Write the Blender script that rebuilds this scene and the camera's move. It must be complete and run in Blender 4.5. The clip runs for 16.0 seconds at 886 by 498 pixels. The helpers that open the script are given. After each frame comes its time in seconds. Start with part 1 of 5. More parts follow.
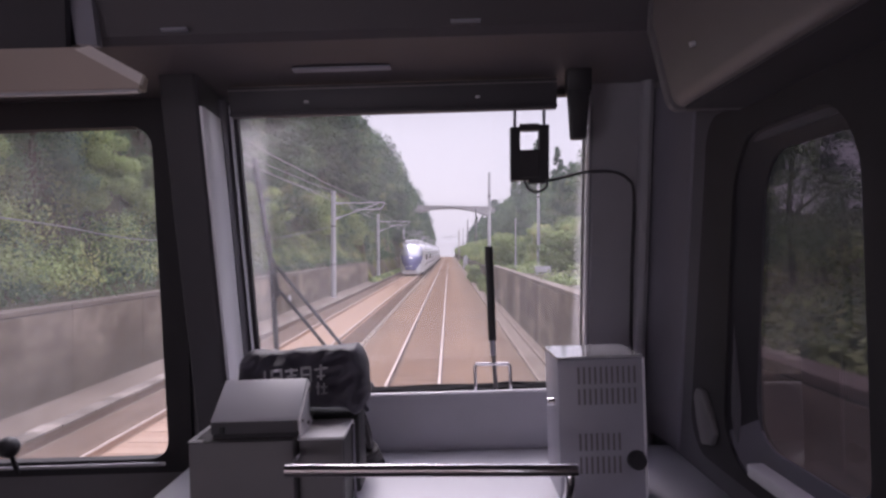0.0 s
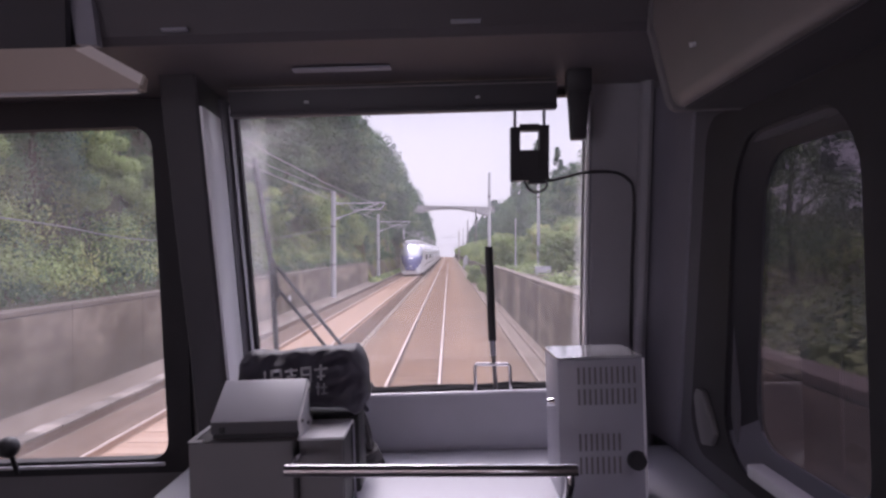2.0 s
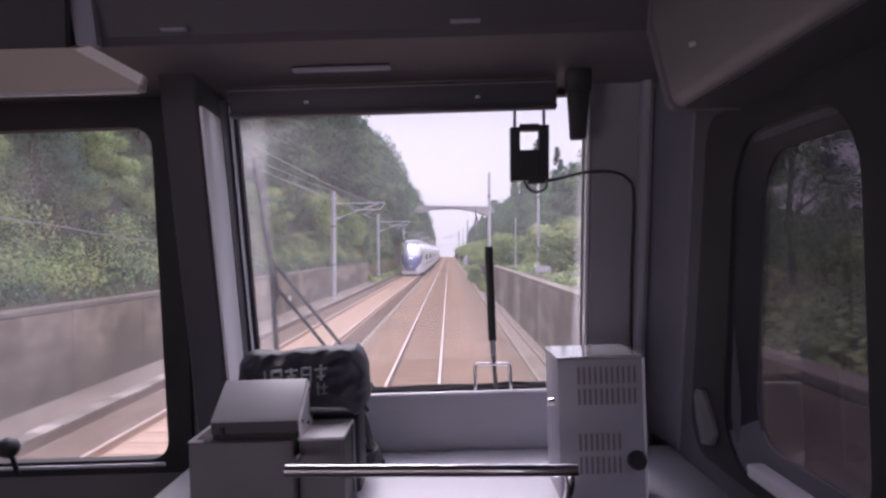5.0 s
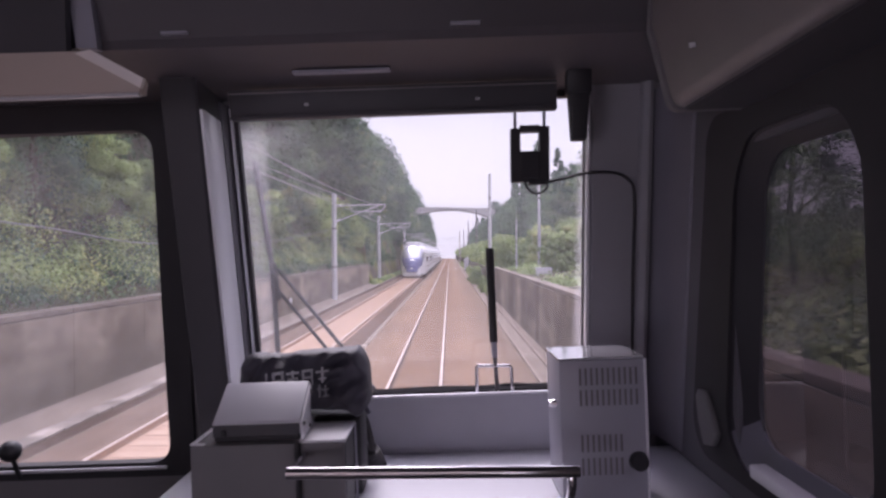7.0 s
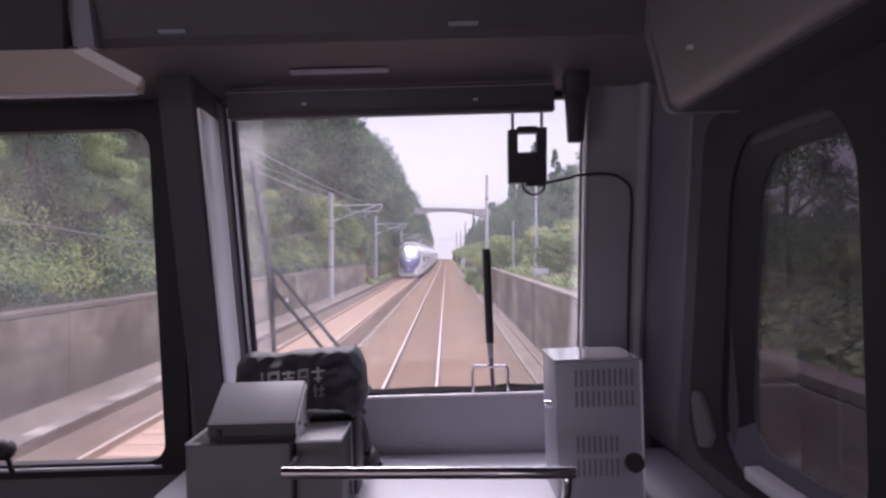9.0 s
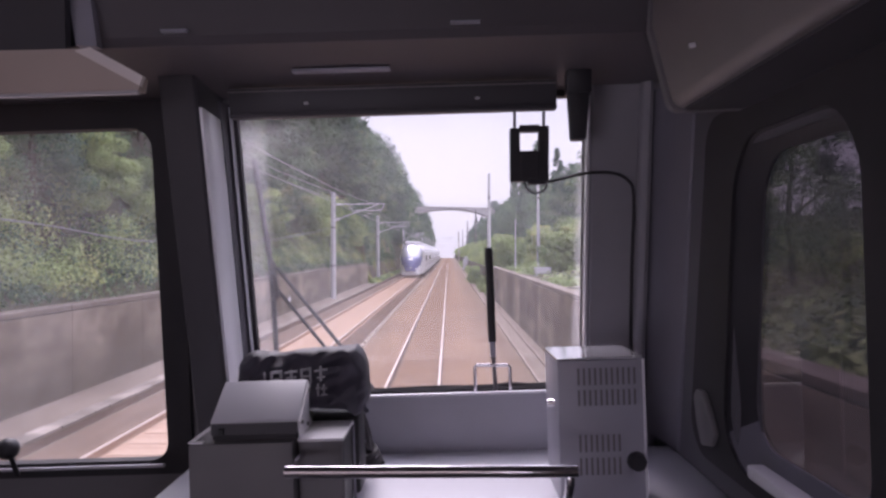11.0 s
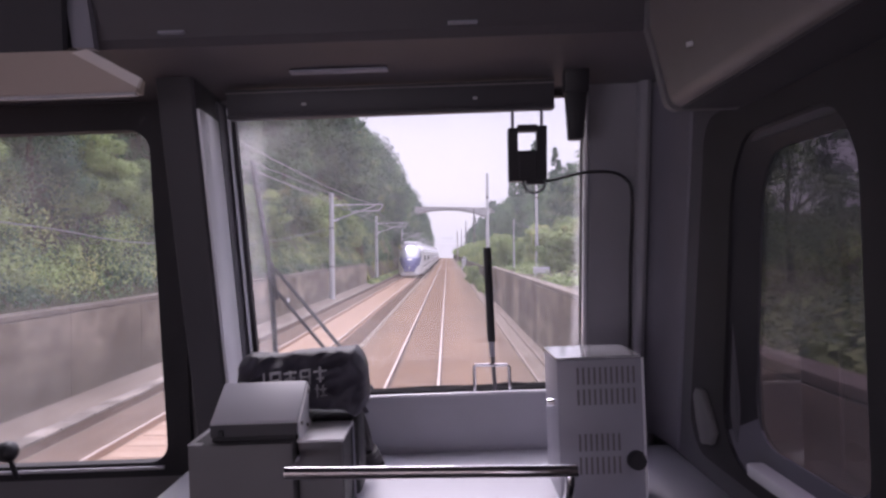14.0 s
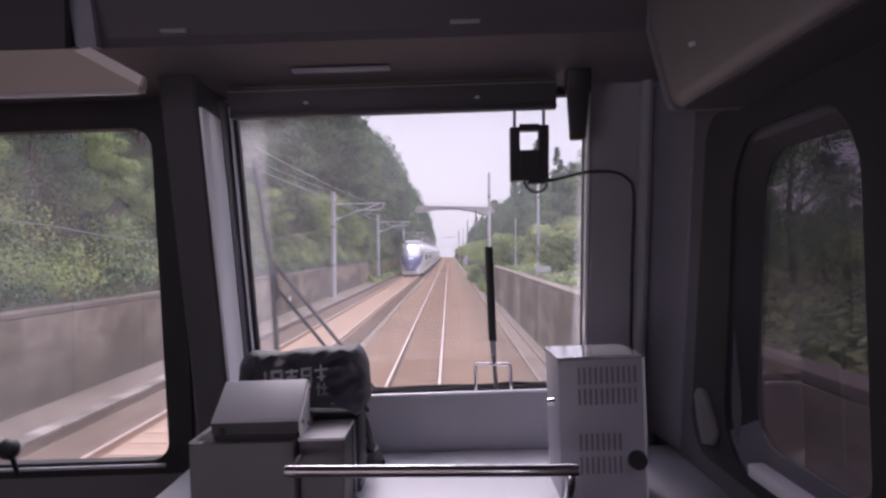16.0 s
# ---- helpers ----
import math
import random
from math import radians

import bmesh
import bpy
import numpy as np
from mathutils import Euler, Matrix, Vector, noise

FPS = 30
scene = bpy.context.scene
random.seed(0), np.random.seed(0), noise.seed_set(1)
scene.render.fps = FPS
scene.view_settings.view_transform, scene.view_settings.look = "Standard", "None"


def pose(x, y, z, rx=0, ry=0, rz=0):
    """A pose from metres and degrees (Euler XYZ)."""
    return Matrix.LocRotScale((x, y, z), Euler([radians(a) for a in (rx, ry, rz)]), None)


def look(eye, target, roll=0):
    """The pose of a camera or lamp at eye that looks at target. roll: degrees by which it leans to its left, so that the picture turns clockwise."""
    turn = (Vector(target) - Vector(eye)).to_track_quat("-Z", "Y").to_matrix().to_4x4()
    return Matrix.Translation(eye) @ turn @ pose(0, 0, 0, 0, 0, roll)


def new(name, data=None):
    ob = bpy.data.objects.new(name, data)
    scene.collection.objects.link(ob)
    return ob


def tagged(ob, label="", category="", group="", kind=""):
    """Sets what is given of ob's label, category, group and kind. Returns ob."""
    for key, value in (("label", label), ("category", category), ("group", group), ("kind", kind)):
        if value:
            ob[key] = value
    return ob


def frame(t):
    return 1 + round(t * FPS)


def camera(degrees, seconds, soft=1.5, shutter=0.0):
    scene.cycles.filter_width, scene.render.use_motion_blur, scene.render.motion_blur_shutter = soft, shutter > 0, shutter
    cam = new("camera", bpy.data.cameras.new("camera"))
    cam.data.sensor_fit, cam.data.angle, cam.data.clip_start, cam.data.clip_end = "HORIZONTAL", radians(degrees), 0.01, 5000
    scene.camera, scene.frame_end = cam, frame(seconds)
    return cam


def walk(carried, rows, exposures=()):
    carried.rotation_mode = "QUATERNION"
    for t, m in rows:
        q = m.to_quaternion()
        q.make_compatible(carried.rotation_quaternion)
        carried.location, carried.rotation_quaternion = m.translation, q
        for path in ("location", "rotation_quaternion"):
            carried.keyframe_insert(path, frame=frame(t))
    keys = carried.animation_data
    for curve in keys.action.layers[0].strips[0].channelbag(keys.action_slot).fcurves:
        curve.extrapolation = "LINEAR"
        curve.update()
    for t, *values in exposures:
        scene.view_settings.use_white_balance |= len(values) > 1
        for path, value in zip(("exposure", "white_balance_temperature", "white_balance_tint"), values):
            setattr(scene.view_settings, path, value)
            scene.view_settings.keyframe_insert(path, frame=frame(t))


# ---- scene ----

# ---------------------------------------------------------------- camera
# World: x to the right, y along the line, z up from the rail heads. The eye stands in the cab at (0, 0, 2.85).
# The vehicle leans a little on the track: LEAN turns cab and camera together about the eye.
EYE_Z = 2.85
LEAN = Matrix.Translation((0, 0, EYE_Z)) @ pose(0, 0, 0, -0.09, -1.55, 0.42) @ Matrix.Translation((0, 0, -EYE_Z))
cam = camera(66.0, 16.0, soft=2.6)
SHAKE = [  # seconds, tilt, lean, turn
    (0, 90.23, 1.70, 0.06), (0.5, 90.24, 1.65, 0.06), (1, 90.23, 1.67, 0.05), (1.5, 90.23, 1.65, 0.06),
    (2, 90.25, 1.67, 0.06), (2.5, 90.24, 1.68, 0.06), (3, 90.24, 1.70, 0.06), (3.5, 90.25, 1.73, 0.05),
    (4, 90.25, 1.72, 0.06), (6.5, 90.23, 1.79, 0.01), (7, 90.39, 1.99, 0.13), (7.5, 90.35, 1.48, 0.04),
    (8, 90.38, 1.56, -0.06), (8.5, 90.37, 1.82, 0.16), (9, 90.42, 1.64, -0.14), (11.5, 90.30, 1.74, 0.07),
    (12, 90.28, 1.84, 0.03), (12.5, 90.31, 2.07, 0.05), (13, 90.37, 1.65, 0.04), (13.5, 90.42, 1.46, 0.06),
    (14, 90.34, 2.06, -0.07), (14.5, 90.41, 2.01, 0.14), (15, 90.40, 1.51, -0.18), (15.5, 90.39, 1.67, 0.09),
    (16, 90.27, 1.85, 0.06)]
walk(cam, [(t, LEAN @ pose(0, 0, EYE_Z, a, b, c)) for t, a, b, c in SHAKE],
     exposures=[(0, 0.18, 6180, 24), (3, 0.33, 6060, 26), (15, 0.38, 6080, 26), (16, 0.23, 6140, 24.5)])

# ---------------------------------------------------------------- sky and sun (bright overcast)
world = bpy.data.worlds.new("overcast")
scene.world = world
world.use_nodes = True
wn, wl = world.node_tree.nodes, world.node_tree.links
wn.clear()
sky = wn.new("ShaderNodeTexSky")
sky.sky_type = "NISHITA"
sky.sun_disc = False
sky.sun_elevation, sky.sun_rotation = radians(51), radians(-12)
sky.air_density, sky.dust_density = 1.0, 4.0
cloud = wn.new("ShaderNodeMix")
cloud.data_type = "RGBA"
cloud.inputs[0].default_value = 0.86
cloud.inputs[7].default_value = (8.3, 8.2, 8.7, 1)
bg = wn.new("ShaderNodeBackground")
bg.inputs[1].default_value = 0.102
wo = wn.new("ShaderNodeOutputWorld")
wl.new(sky.outputs[0], cloud.inputs[6])
up = wn.new("ShaderNodeTexCoord")
split = wn.new("ShaderNodeSeparateXYZ")
rise = wn.new("ShaderNodeMapRange")      # an overcast sky is about three times brighter overhead than at the horizon
rise.inputs[1].default_value, rise.inputs[2].default_value = 0.20, 1.0
rise.inputs[3].default_value, rise.inputs[4].default_value = 0.94, 3.7
shade = wn.new("ShaderNodeVectorMath")
shade.operation = "SCALE"
wl.new(up.outputs["Generated"], split.inputs[0])
wl.new(split.outputs[2], rise.inputs[0])
wl.new(cloud.outputs[2], shade.inputs[0])
wl.new(rise.outputs[0], shade.inputs["Scale"])
wl.new(shade.outputs[0], bg.inputs[0])
wl.new(bg.outputs[0], wo.inputs[0])
sun_data = bpy.data.lights.new("sun", "SUN")
sun_data.energy, sun_data.angle, sun_data.color = 1.5, radians(18), (1.0, 0.95, 0.9)
sun = new("sun", sun_data)
sun.matrix_world = look((0, 0, 0), (0.14, -0.66, -0.85))

# ---------------------------------------------------------------- materials


def surface(name, base, other, rough=0.6, metal=0.0, big=1.5, fine=60.0, mix=0.6, bump=0.1, dist=0.002):
    """Paint, concrete, fabric: two colours blended by broad stains and fine grain in world metres."""
    m = bpy.data.materials.new(name)
    m.use_nodes = True
    n, l = m.node_tree.nodes, m.node_tree.links
    b = n["Principled BSDF"]
    geo = n.new("ShaderNodeNewGeometry")
    n1 = n.new("ShaderNodeTexNoise")
    n1.inputs["Scale"].default_value, n1.inputs["Detail"].default_value = big, 6
    n2 = n.new("ShaderNodeTexNoise")
    n2.inputs["Scale"].default_value, n2.inputs["Detail"].default_value = fine, 3
    for t in (n1, n2):
        l.new(geo.outputs["Position"], t.inputs["Vector"])
    r = n.new("ShaderNodeMapRange")
    r.inputs[1].default_value, r.inputs[2].default_value = 0.35, 0.68
    l.new(n1.outputs[0], r.inputs[0])
    add = n.new("ShaderNodeMath")
    add.operation = "MULTIPLY_ADD"
    l.new(n2.outputs[0], add.inputs[0])
    add.inputs[1].default_value = 0.5
    l.new(r.outputs[0], add.inputs[2])
    sc = n.new("ShaderNodeMath")
    sc.operation, sc.use_clamp = "MULTIPLY", True
    l.new(add.outputs[0], sc.inputs[0])
    sc.inputs[1].default_value = mix
    c = n.new("ShaderNodeMix")
    c.data_type = "RGBA"
    c.inputs[6].default_value, c.inputs[7].default_value = (*base, 1), (*other, 1)
    l.new(sc.outputs[0], c.inputs[0])
    l.new(c.outputs[2], b.inputs["Base Color"])
    b.inputs["Roughness"].default_value, b.inputs["Metallic"].default_value = rough, metal
    if rough >= 0.9:
        b.inputs["Specular IOR Level"].default_value = 0.12     # dusty and porous
    bp = n.new("ShaderNodeBump")
    bp.inputs["Strength"].default_value, bp.inputs["Distance"].default_value = bump, dist
    l.new(n2.outputs[0], bp.inputs["Height"])
    l.new(bp.outputs[0], b.inputs["Normal"])
    return m


def glass(name, tint, gloss=0.03, dust=0.0, unswept=0.0):
    """A pane: clear, more glossy at a glancing angle, with a film of dust that scatters daylight, thicker where the
    wiper does not reach. The even film also stands in for haze and lens veil.
    """
    m = bpy.data.materials.new(name)
    m.use_nodes = True
    n, l = m.node_tree.nodes, m.node_tree.links
    n.clear()
    out, mx, tr, gl, fr, steep, share = (n.new("ShaderNode" + k) for k in ("OutputMaterial", "MixShader", "BsdfTransparent", "BsdfGlossy", "LayerWeight", "Math", "Math"))
    tr.inputs[0].default_value = (*tint, 1)
    gl.inputs["Roughness"].default_value = 0.02
    fr.inputs[0].default_value = 0.5
    steep.operation, share.operation = "POWER", "MULTIPLY_ADD"
    steep.inputs[1].default_value = 5.0
    share.inputs[1].default_value, share.inputs[2].default_value = 1.0 - gloss, gloss
    l.new(fr.outputs["Facing"], steep.inputs[0])
    l.new(steep.outputs[0], share.inputs[0])
    l.new(share.outputs[0], mx.inputs[0])
    l.new(tr.outputs[0], mx.inputs[1])
    l.new(gl.outputs[0], mx.inputs[2])
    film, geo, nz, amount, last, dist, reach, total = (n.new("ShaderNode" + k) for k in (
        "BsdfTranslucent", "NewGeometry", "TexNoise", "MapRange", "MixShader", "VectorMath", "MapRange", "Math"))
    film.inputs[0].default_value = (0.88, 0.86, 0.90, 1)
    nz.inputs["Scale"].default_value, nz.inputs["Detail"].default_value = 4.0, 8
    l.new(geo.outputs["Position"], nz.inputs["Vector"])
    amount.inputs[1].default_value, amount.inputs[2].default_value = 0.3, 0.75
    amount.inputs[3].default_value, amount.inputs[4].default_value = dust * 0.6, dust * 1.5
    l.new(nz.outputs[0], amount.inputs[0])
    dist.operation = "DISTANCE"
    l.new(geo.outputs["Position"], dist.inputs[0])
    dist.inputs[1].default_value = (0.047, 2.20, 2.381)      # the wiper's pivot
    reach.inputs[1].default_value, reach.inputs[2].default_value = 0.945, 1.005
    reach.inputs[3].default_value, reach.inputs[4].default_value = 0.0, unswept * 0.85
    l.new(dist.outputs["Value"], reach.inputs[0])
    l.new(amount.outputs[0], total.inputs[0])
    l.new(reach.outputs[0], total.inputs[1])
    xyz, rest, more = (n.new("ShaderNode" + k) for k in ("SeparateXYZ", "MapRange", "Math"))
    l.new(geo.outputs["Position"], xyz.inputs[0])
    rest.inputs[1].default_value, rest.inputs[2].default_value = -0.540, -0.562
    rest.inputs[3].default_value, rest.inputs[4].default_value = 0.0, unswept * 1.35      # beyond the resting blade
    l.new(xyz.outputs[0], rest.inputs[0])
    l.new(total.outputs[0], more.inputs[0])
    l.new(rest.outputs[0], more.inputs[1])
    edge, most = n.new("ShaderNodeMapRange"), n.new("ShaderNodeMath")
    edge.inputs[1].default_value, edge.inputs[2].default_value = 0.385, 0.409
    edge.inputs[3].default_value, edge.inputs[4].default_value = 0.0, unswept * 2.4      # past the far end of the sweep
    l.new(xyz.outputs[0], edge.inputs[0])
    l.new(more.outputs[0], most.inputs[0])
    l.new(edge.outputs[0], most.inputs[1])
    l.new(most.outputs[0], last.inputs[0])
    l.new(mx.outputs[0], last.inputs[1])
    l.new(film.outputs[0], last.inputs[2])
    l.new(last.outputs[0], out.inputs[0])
    return m


def leaf(name, dark, light, dry):
    """Foliage: every leaf its own green, some of them yellowish, with light shining through."""
    m = bpy.data.materials.new(name)
    m.use_nodes = True
    n, l = m.node_tree.nodes, m.node_tree.links
    b = n["Principled BSDF"]
    geo = n.new("ShaderNodeNewGeometry")
    ramp = n.new("ShaderNodeValToRGB")
    ramp.color_ramp.elements[0].color, ramp.color_ramp.elements[1].color = (*dark, 1), (*dry, 1)
    e = ramp.color_ramp.elements.new(0.75)
    e.color = (*light, 1)
    n1 = n.new("ShaderNodeTexNoise")
    n1.inputs["Scale"].default_value, n1.inputs["Detail"].default_value = 0.55, 3
    l.new(geo.outputs["Position"], n1.inputs["Vector"])
    mx = n.new("ShaderNodeMath")
    mx.operation = "MULTIPLY_ADD"
    l.new(geo.outputs["Random Per Island"], mx.inputs[0])
    mx.inputs[1].default_value = 0.13
    n3 = n.new("ShaderNodeTexNoise")
    n3.inputs["Scale"].default_value, n3.inputs["Detail"].default_value = 0.17, 2
    l.new(geo.outputs["Position"], n3.inputs["Vector"])
    stand = n.new("ShaderNodeMapRange")      # stands of paler and darker growth
    stand.inputs[1].default_value, stand.inputs[2].default_value = 0.36, 0.64
    stand.inputs[3].default_value, stand.inputs[4].default_value = -0.24, 0.18
    l.new(n3.outputs[0], stand.inputs[0])
    both = n.new("ShaderNodeMath")
    l.new(stand.outputs[0], both.inputs[1])
    sub = n.new("ShaderNodeMapRange")
    sub.inputs[1].default_value, sub.inputs[2].default_value, sub.inputs[4].default_value = 0.38, 0.64, 0.80
    l.new(n1.outputs[0], sub.inputs[0])
    l.new(sub.outputs[0], both.inputs[0])
    l.new(both.outputs[0], mx.inputs[2])
    l.new(mx.outputs[0], ramp.inputs[0])
    l.new(ramp.outputs[0], b.inputs["Base Color"])
    b.inputs["Roughness"].default_value, b.inputs["Specular IOR Level"].default_value = 0.6, 0.2
    tl = n.new("ShaderNodeBsdfTranslucent")
    l.new(ramp.outputs[0], tl.inputs[0])
    ms = n.new("ShaderNodeMixShader")
    ms.inputs[0].default_value = 0.3
    l.new(b.outputs[0], ms.inputs[1])
    l.new(tl.outputs[0], ms.inputs[2])
    l.new(ms.outputs[0], n["Material Output"].inputs[0])
    return m


def glow(name, colour, strength):
    m = bpy.data.materials.new(name)
    m.use_nodes = True
    b = m.node_tree.nodes["Principled BSDF"]
    b.inputs["Base Color"].default_value = (0, 0, 0, 1)
    b.inputs["Emission Color"].default_value, b.inputs["Emission Strength"].default_value = (*colour, 1), strength
    return m


CAB_GREY = surface("cab_grey_paint", (0.35, 0.34, 0.40), (0.28, 0.272, 0.32), 0.55, big=3, fine=300, bump=0.05)
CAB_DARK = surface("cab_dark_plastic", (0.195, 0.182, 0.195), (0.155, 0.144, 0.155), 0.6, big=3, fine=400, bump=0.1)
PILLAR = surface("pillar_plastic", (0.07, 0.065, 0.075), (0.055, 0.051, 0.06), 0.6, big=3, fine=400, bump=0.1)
LIP = surface("grey_rubber", (0.028, 0.025, 0.032), (0.023, 0.021, 0.027), 0.6, big=4, fine=300, bump=0.05)
LIP_LIT = surface("lip_lit_plastic", (0.16, 0.152, 0.19), (0.13, 0.124, 0.155), 0.4, big=4, fine=300, bump=0.05)
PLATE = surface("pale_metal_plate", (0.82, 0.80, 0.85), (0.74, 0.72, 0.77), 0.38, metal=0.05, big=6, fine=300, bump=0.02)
CEILING = surface("ceiling_panel", (0.098, 0.086, 0.097), (0.079, 0.069, 0.079), 0.6, big=2, fine=300, bump=0.08)
CAB_BLACK = surface("cab_black_plastic", (0.11, 0.103, 0.122), (0.09, 0.084, 0.10), 0.6, big=3, fine=400, bump=0.1)
LID = surface("lid_lit_paint", (0.64, 0.63, 0.70), (0.57, 0.56, 0.63), 0.45, big=4, fine=350, bump=0.05)
DESK_PANEL = surface("desk_panel_paint", (0.46, 0.455, 0.515), (0.39, 0.385, 0.435), 0.5, big=4, fine=350, bump=0.06)
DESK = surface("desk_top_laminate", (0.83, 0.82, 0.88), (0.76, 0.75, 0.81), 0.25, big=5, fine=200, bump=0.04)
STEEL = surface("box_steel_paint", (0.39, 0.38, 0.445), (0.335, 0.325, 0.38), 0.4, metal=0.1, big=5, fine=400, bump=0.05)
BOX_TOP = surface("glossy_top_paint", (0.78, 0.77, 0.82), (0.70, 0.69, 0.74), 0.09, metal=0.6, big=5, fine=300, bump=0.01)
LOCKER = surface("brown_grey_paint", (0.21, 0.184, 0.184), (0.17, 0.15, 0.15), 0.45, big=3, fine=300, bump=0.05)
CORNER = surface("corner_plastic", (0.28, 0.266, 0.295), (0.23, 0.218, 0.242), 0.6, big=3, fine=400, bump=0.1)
CORNER_FILL = surface("corner_fill_plastic", (0.20, 0.188, 0.225), (0.165, 0.155, 0.186), 0.5, big=3, fine=400, bump=0.1)
# Trim colour raised to stand in for the light that catches the edge.
EDGE = surface("lit_edge_trim", (0.86, 0.80, 0.78), (0.78, 0.72, 0.70), 0.5, big=5, fine=300, bump=0.03)
BEIGE = surface("beige_panel", (0.52, 0.43, 0.385), (0.45, 0.375, 0.335), 0.5, big=3, fine=300, bump=0.04)
TRIM = surface("light_trim", (0.60, 0.58, 0.62), (0.54, 0.52, 0.56), 0.09, metal=0.1, big=5, fine=300, bump=0.03)
RUBBER = surface("black_rubber", (0.027, 0.024, 0.028), (0.038, 0.034, 0.040), 0.7, big=6, fine=300, bump=0.1)
BLACK = surface("black_plastic", (0.018, 0.016, 0.020), (0.027, 0.025, 0.030), 0.5, big=8, fine=400, bump=0.05)
FABRIC = surface("black_fabric", (0.042, 0.038, 0.055), (0.072, 0.065, 0.092), 0.5, big=9, fine=700, bump=0.4)
CHROME = surface("chrome", (0.72, 0.70, 0.74), (0.6, 0.58, 0.62), 0.12, metal=1.0, big=8, fine=500, bump=0.01)
PRINT = surface("grey_print", (0.36, 0.35, 0.38), (0.22, 0.215, 0.235), 0.7, big=20, fine=500)
SALOON = surface("saloon_panels", (0.66, 0.60, 0.56), (0.58, 0.53, 0.50), 0.5, big=2, fine=200, bump=0.03)
WHITE = surface("white_plastic", (0.7, 0.68, 0.72), (0.6, 0.58, 0.62), 0.4, big=10, fine=400)
# dust is set high so that the film also paints a haze over the darks
GLASS = glass("clear_glass", (0.97, 0.965, 0.975), 0.03, 0.03)
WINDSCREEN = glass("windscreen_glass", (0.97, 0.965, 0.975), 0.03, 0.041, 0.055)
TINTED = glass("smoked_glass", (0.325, 0.295, 0.325), 0.03, 0.013)

BALLAST = surface("rusty_ballast", (0.240, 0.157, 0.105), (0.165, 0.107, 0.072), 0.95, big=0.25, fine=7, bump=0.12, dist=0.02)
PINK = surface("rust_dusted_sleepers", (0.46, 0.33, 0.25), (0.38, 0.27, 0.20), 0.9, big=0.4, fine=8, bump=0.5, dist=0.02)
PINK_BED = surface("rust_dusted_bed", (0.44, 0.305, 0.225), (0.34, 0.235, 0.172), 0.95, big=0.3, fine=9, bump=0.8, dist=0.03)
BROWN = surface("rust_stained_concrete", (0.205, 0.148, 0.115), (0.14, 0.10, 0.077), 0.95, big=0.6, fine=9, mix=0.7, bump=0.5, dist=0.02)
EDGE_BROWN = surface("dark_rusty_edge", (0.135, 0.088, 0.062), (0.085, 0.055, 0.040), 0.95, big=0.6, fine=9, mix=0.7, bump=0.5, dist=0.02)
BLOCK_SHADE = surface("block_shade", (0.045, 0.032, 0.025), (0.03, 0.022, 0.018), 0.9, big=1, fine=12)
RIB = surface("rusty_rib", (0.20, 0.135, 0.098), (0.15, 0.10, 0.072), 0.95, big=1, fine=12)
# Paler and greyer than the nearer concrete: distance haze is in the colour.
BRIDGE = surface("hazed_bridge_concrete", (0.46, 0.44, 0.45), (0.36, 0.345, 0.35), 0.9, big=0.4, fine=5, bump=0.2, dist=0.02)
KERB = surface("dusty_kerb_concrete", (0.33, 0.275, 0.235), (0.22, 0.18, 0.15), 0.9, big=0.8, fine=15, bump=0.3, dist=0.01)
CONCRETE = surface("weathered_concrete", (0.30, 0.27, 0.262), (0.15, 0.135, 0.13), 0.9, big=0.5, fine=12, mix=0.75, bump=0.3, dist=0.01)
PALE = surface("pale_concrete", (0.47, 0.42, 0.385), (0.34, 0.30, 0.275), 0.9, big=0.8, fine=15, bump=0.3, dist=0.01)
PATH = surface("dusty_path", (0.25, 0.205, 0.17), (0.165, 0.133, 0.108), 0.95, big=0.6, fine=10, bump=0.5, dist=0.02)
BLOCK = surface("pale_block", (0.56, 0.48, 0.40), (0.45, 0.385, 0.32), 0.9, big=2, fine=15)
TROUGH = surface("trough_lid_concrete", (0.47, 0.41, 0.36), (0.22, 0.185, 0.16), 0.9, big=1.3, fine=12, mix=0.85, bump=0.3, dist=0.01)
COPING = surface("weathered_coping", (0.27, 0.23, 0.195), (0.15, 0.127, 0.107), 0.9, big=0.8, fine=15, bump=0.3, dist=0.01)
SLEEPER = surface("concrete_sleeper", (0.225, 0.148, 0.102), (0.165, 0.108, 0.075), 0.9, big=1, fine=20)
RAIL = surface("polished_rail", (0.56, 0.46, 0.40), (0.42, 0.335, 0.285), 0.48, metal=0.3, big=1, fine=30, bump=0.02)
RUST = surface("rusty_rail_web", (0.14, 0.085, 0.06), (0.09, 0.055, 0.04), 0.85, big=1, fine=30)
POLE = surface("grey_pole", (0.56, 0.56, 0.58), (0.46, 0.46, 0.48), 0.6, big=0.7, fine=20)
POLE_DARK = surface("dark_pole", (0.16, 0.15, 0.15), (0.11, 0.10, 0.10), 0.8, big=0.7, fine=20)
WIRE = surface("wire", (0.35, 0.35, 0.36), (0.3, 0.3, 0.3), 0.5, metal=0.6)
SOIL = surface("bank_soil", (0.075, 0.075, 0.045), (0.05, 0.045, 0.03), 0.95, big=0.3, fine=5, bump=0.8, dist=0.05)
GROUND = surface("ground_grass", (0.10, 0.12, 0.06), (0.14, 0.12, 0.08), 0.95, big=0.1, fine=4, bump=0.8, dist=0.05)
LEAF_DARK = leaf("leaf_dark", (0.036, 0.066, 0.050), (0.094, 0.154, 0.106), (0.15, 0.19, 0.11))
LEAF_MID = leaf("leaf_mid", (0.050, 0.095, 0.062), (0.155, 0.235, 0.132), (0.28, 0.315, 0.155))
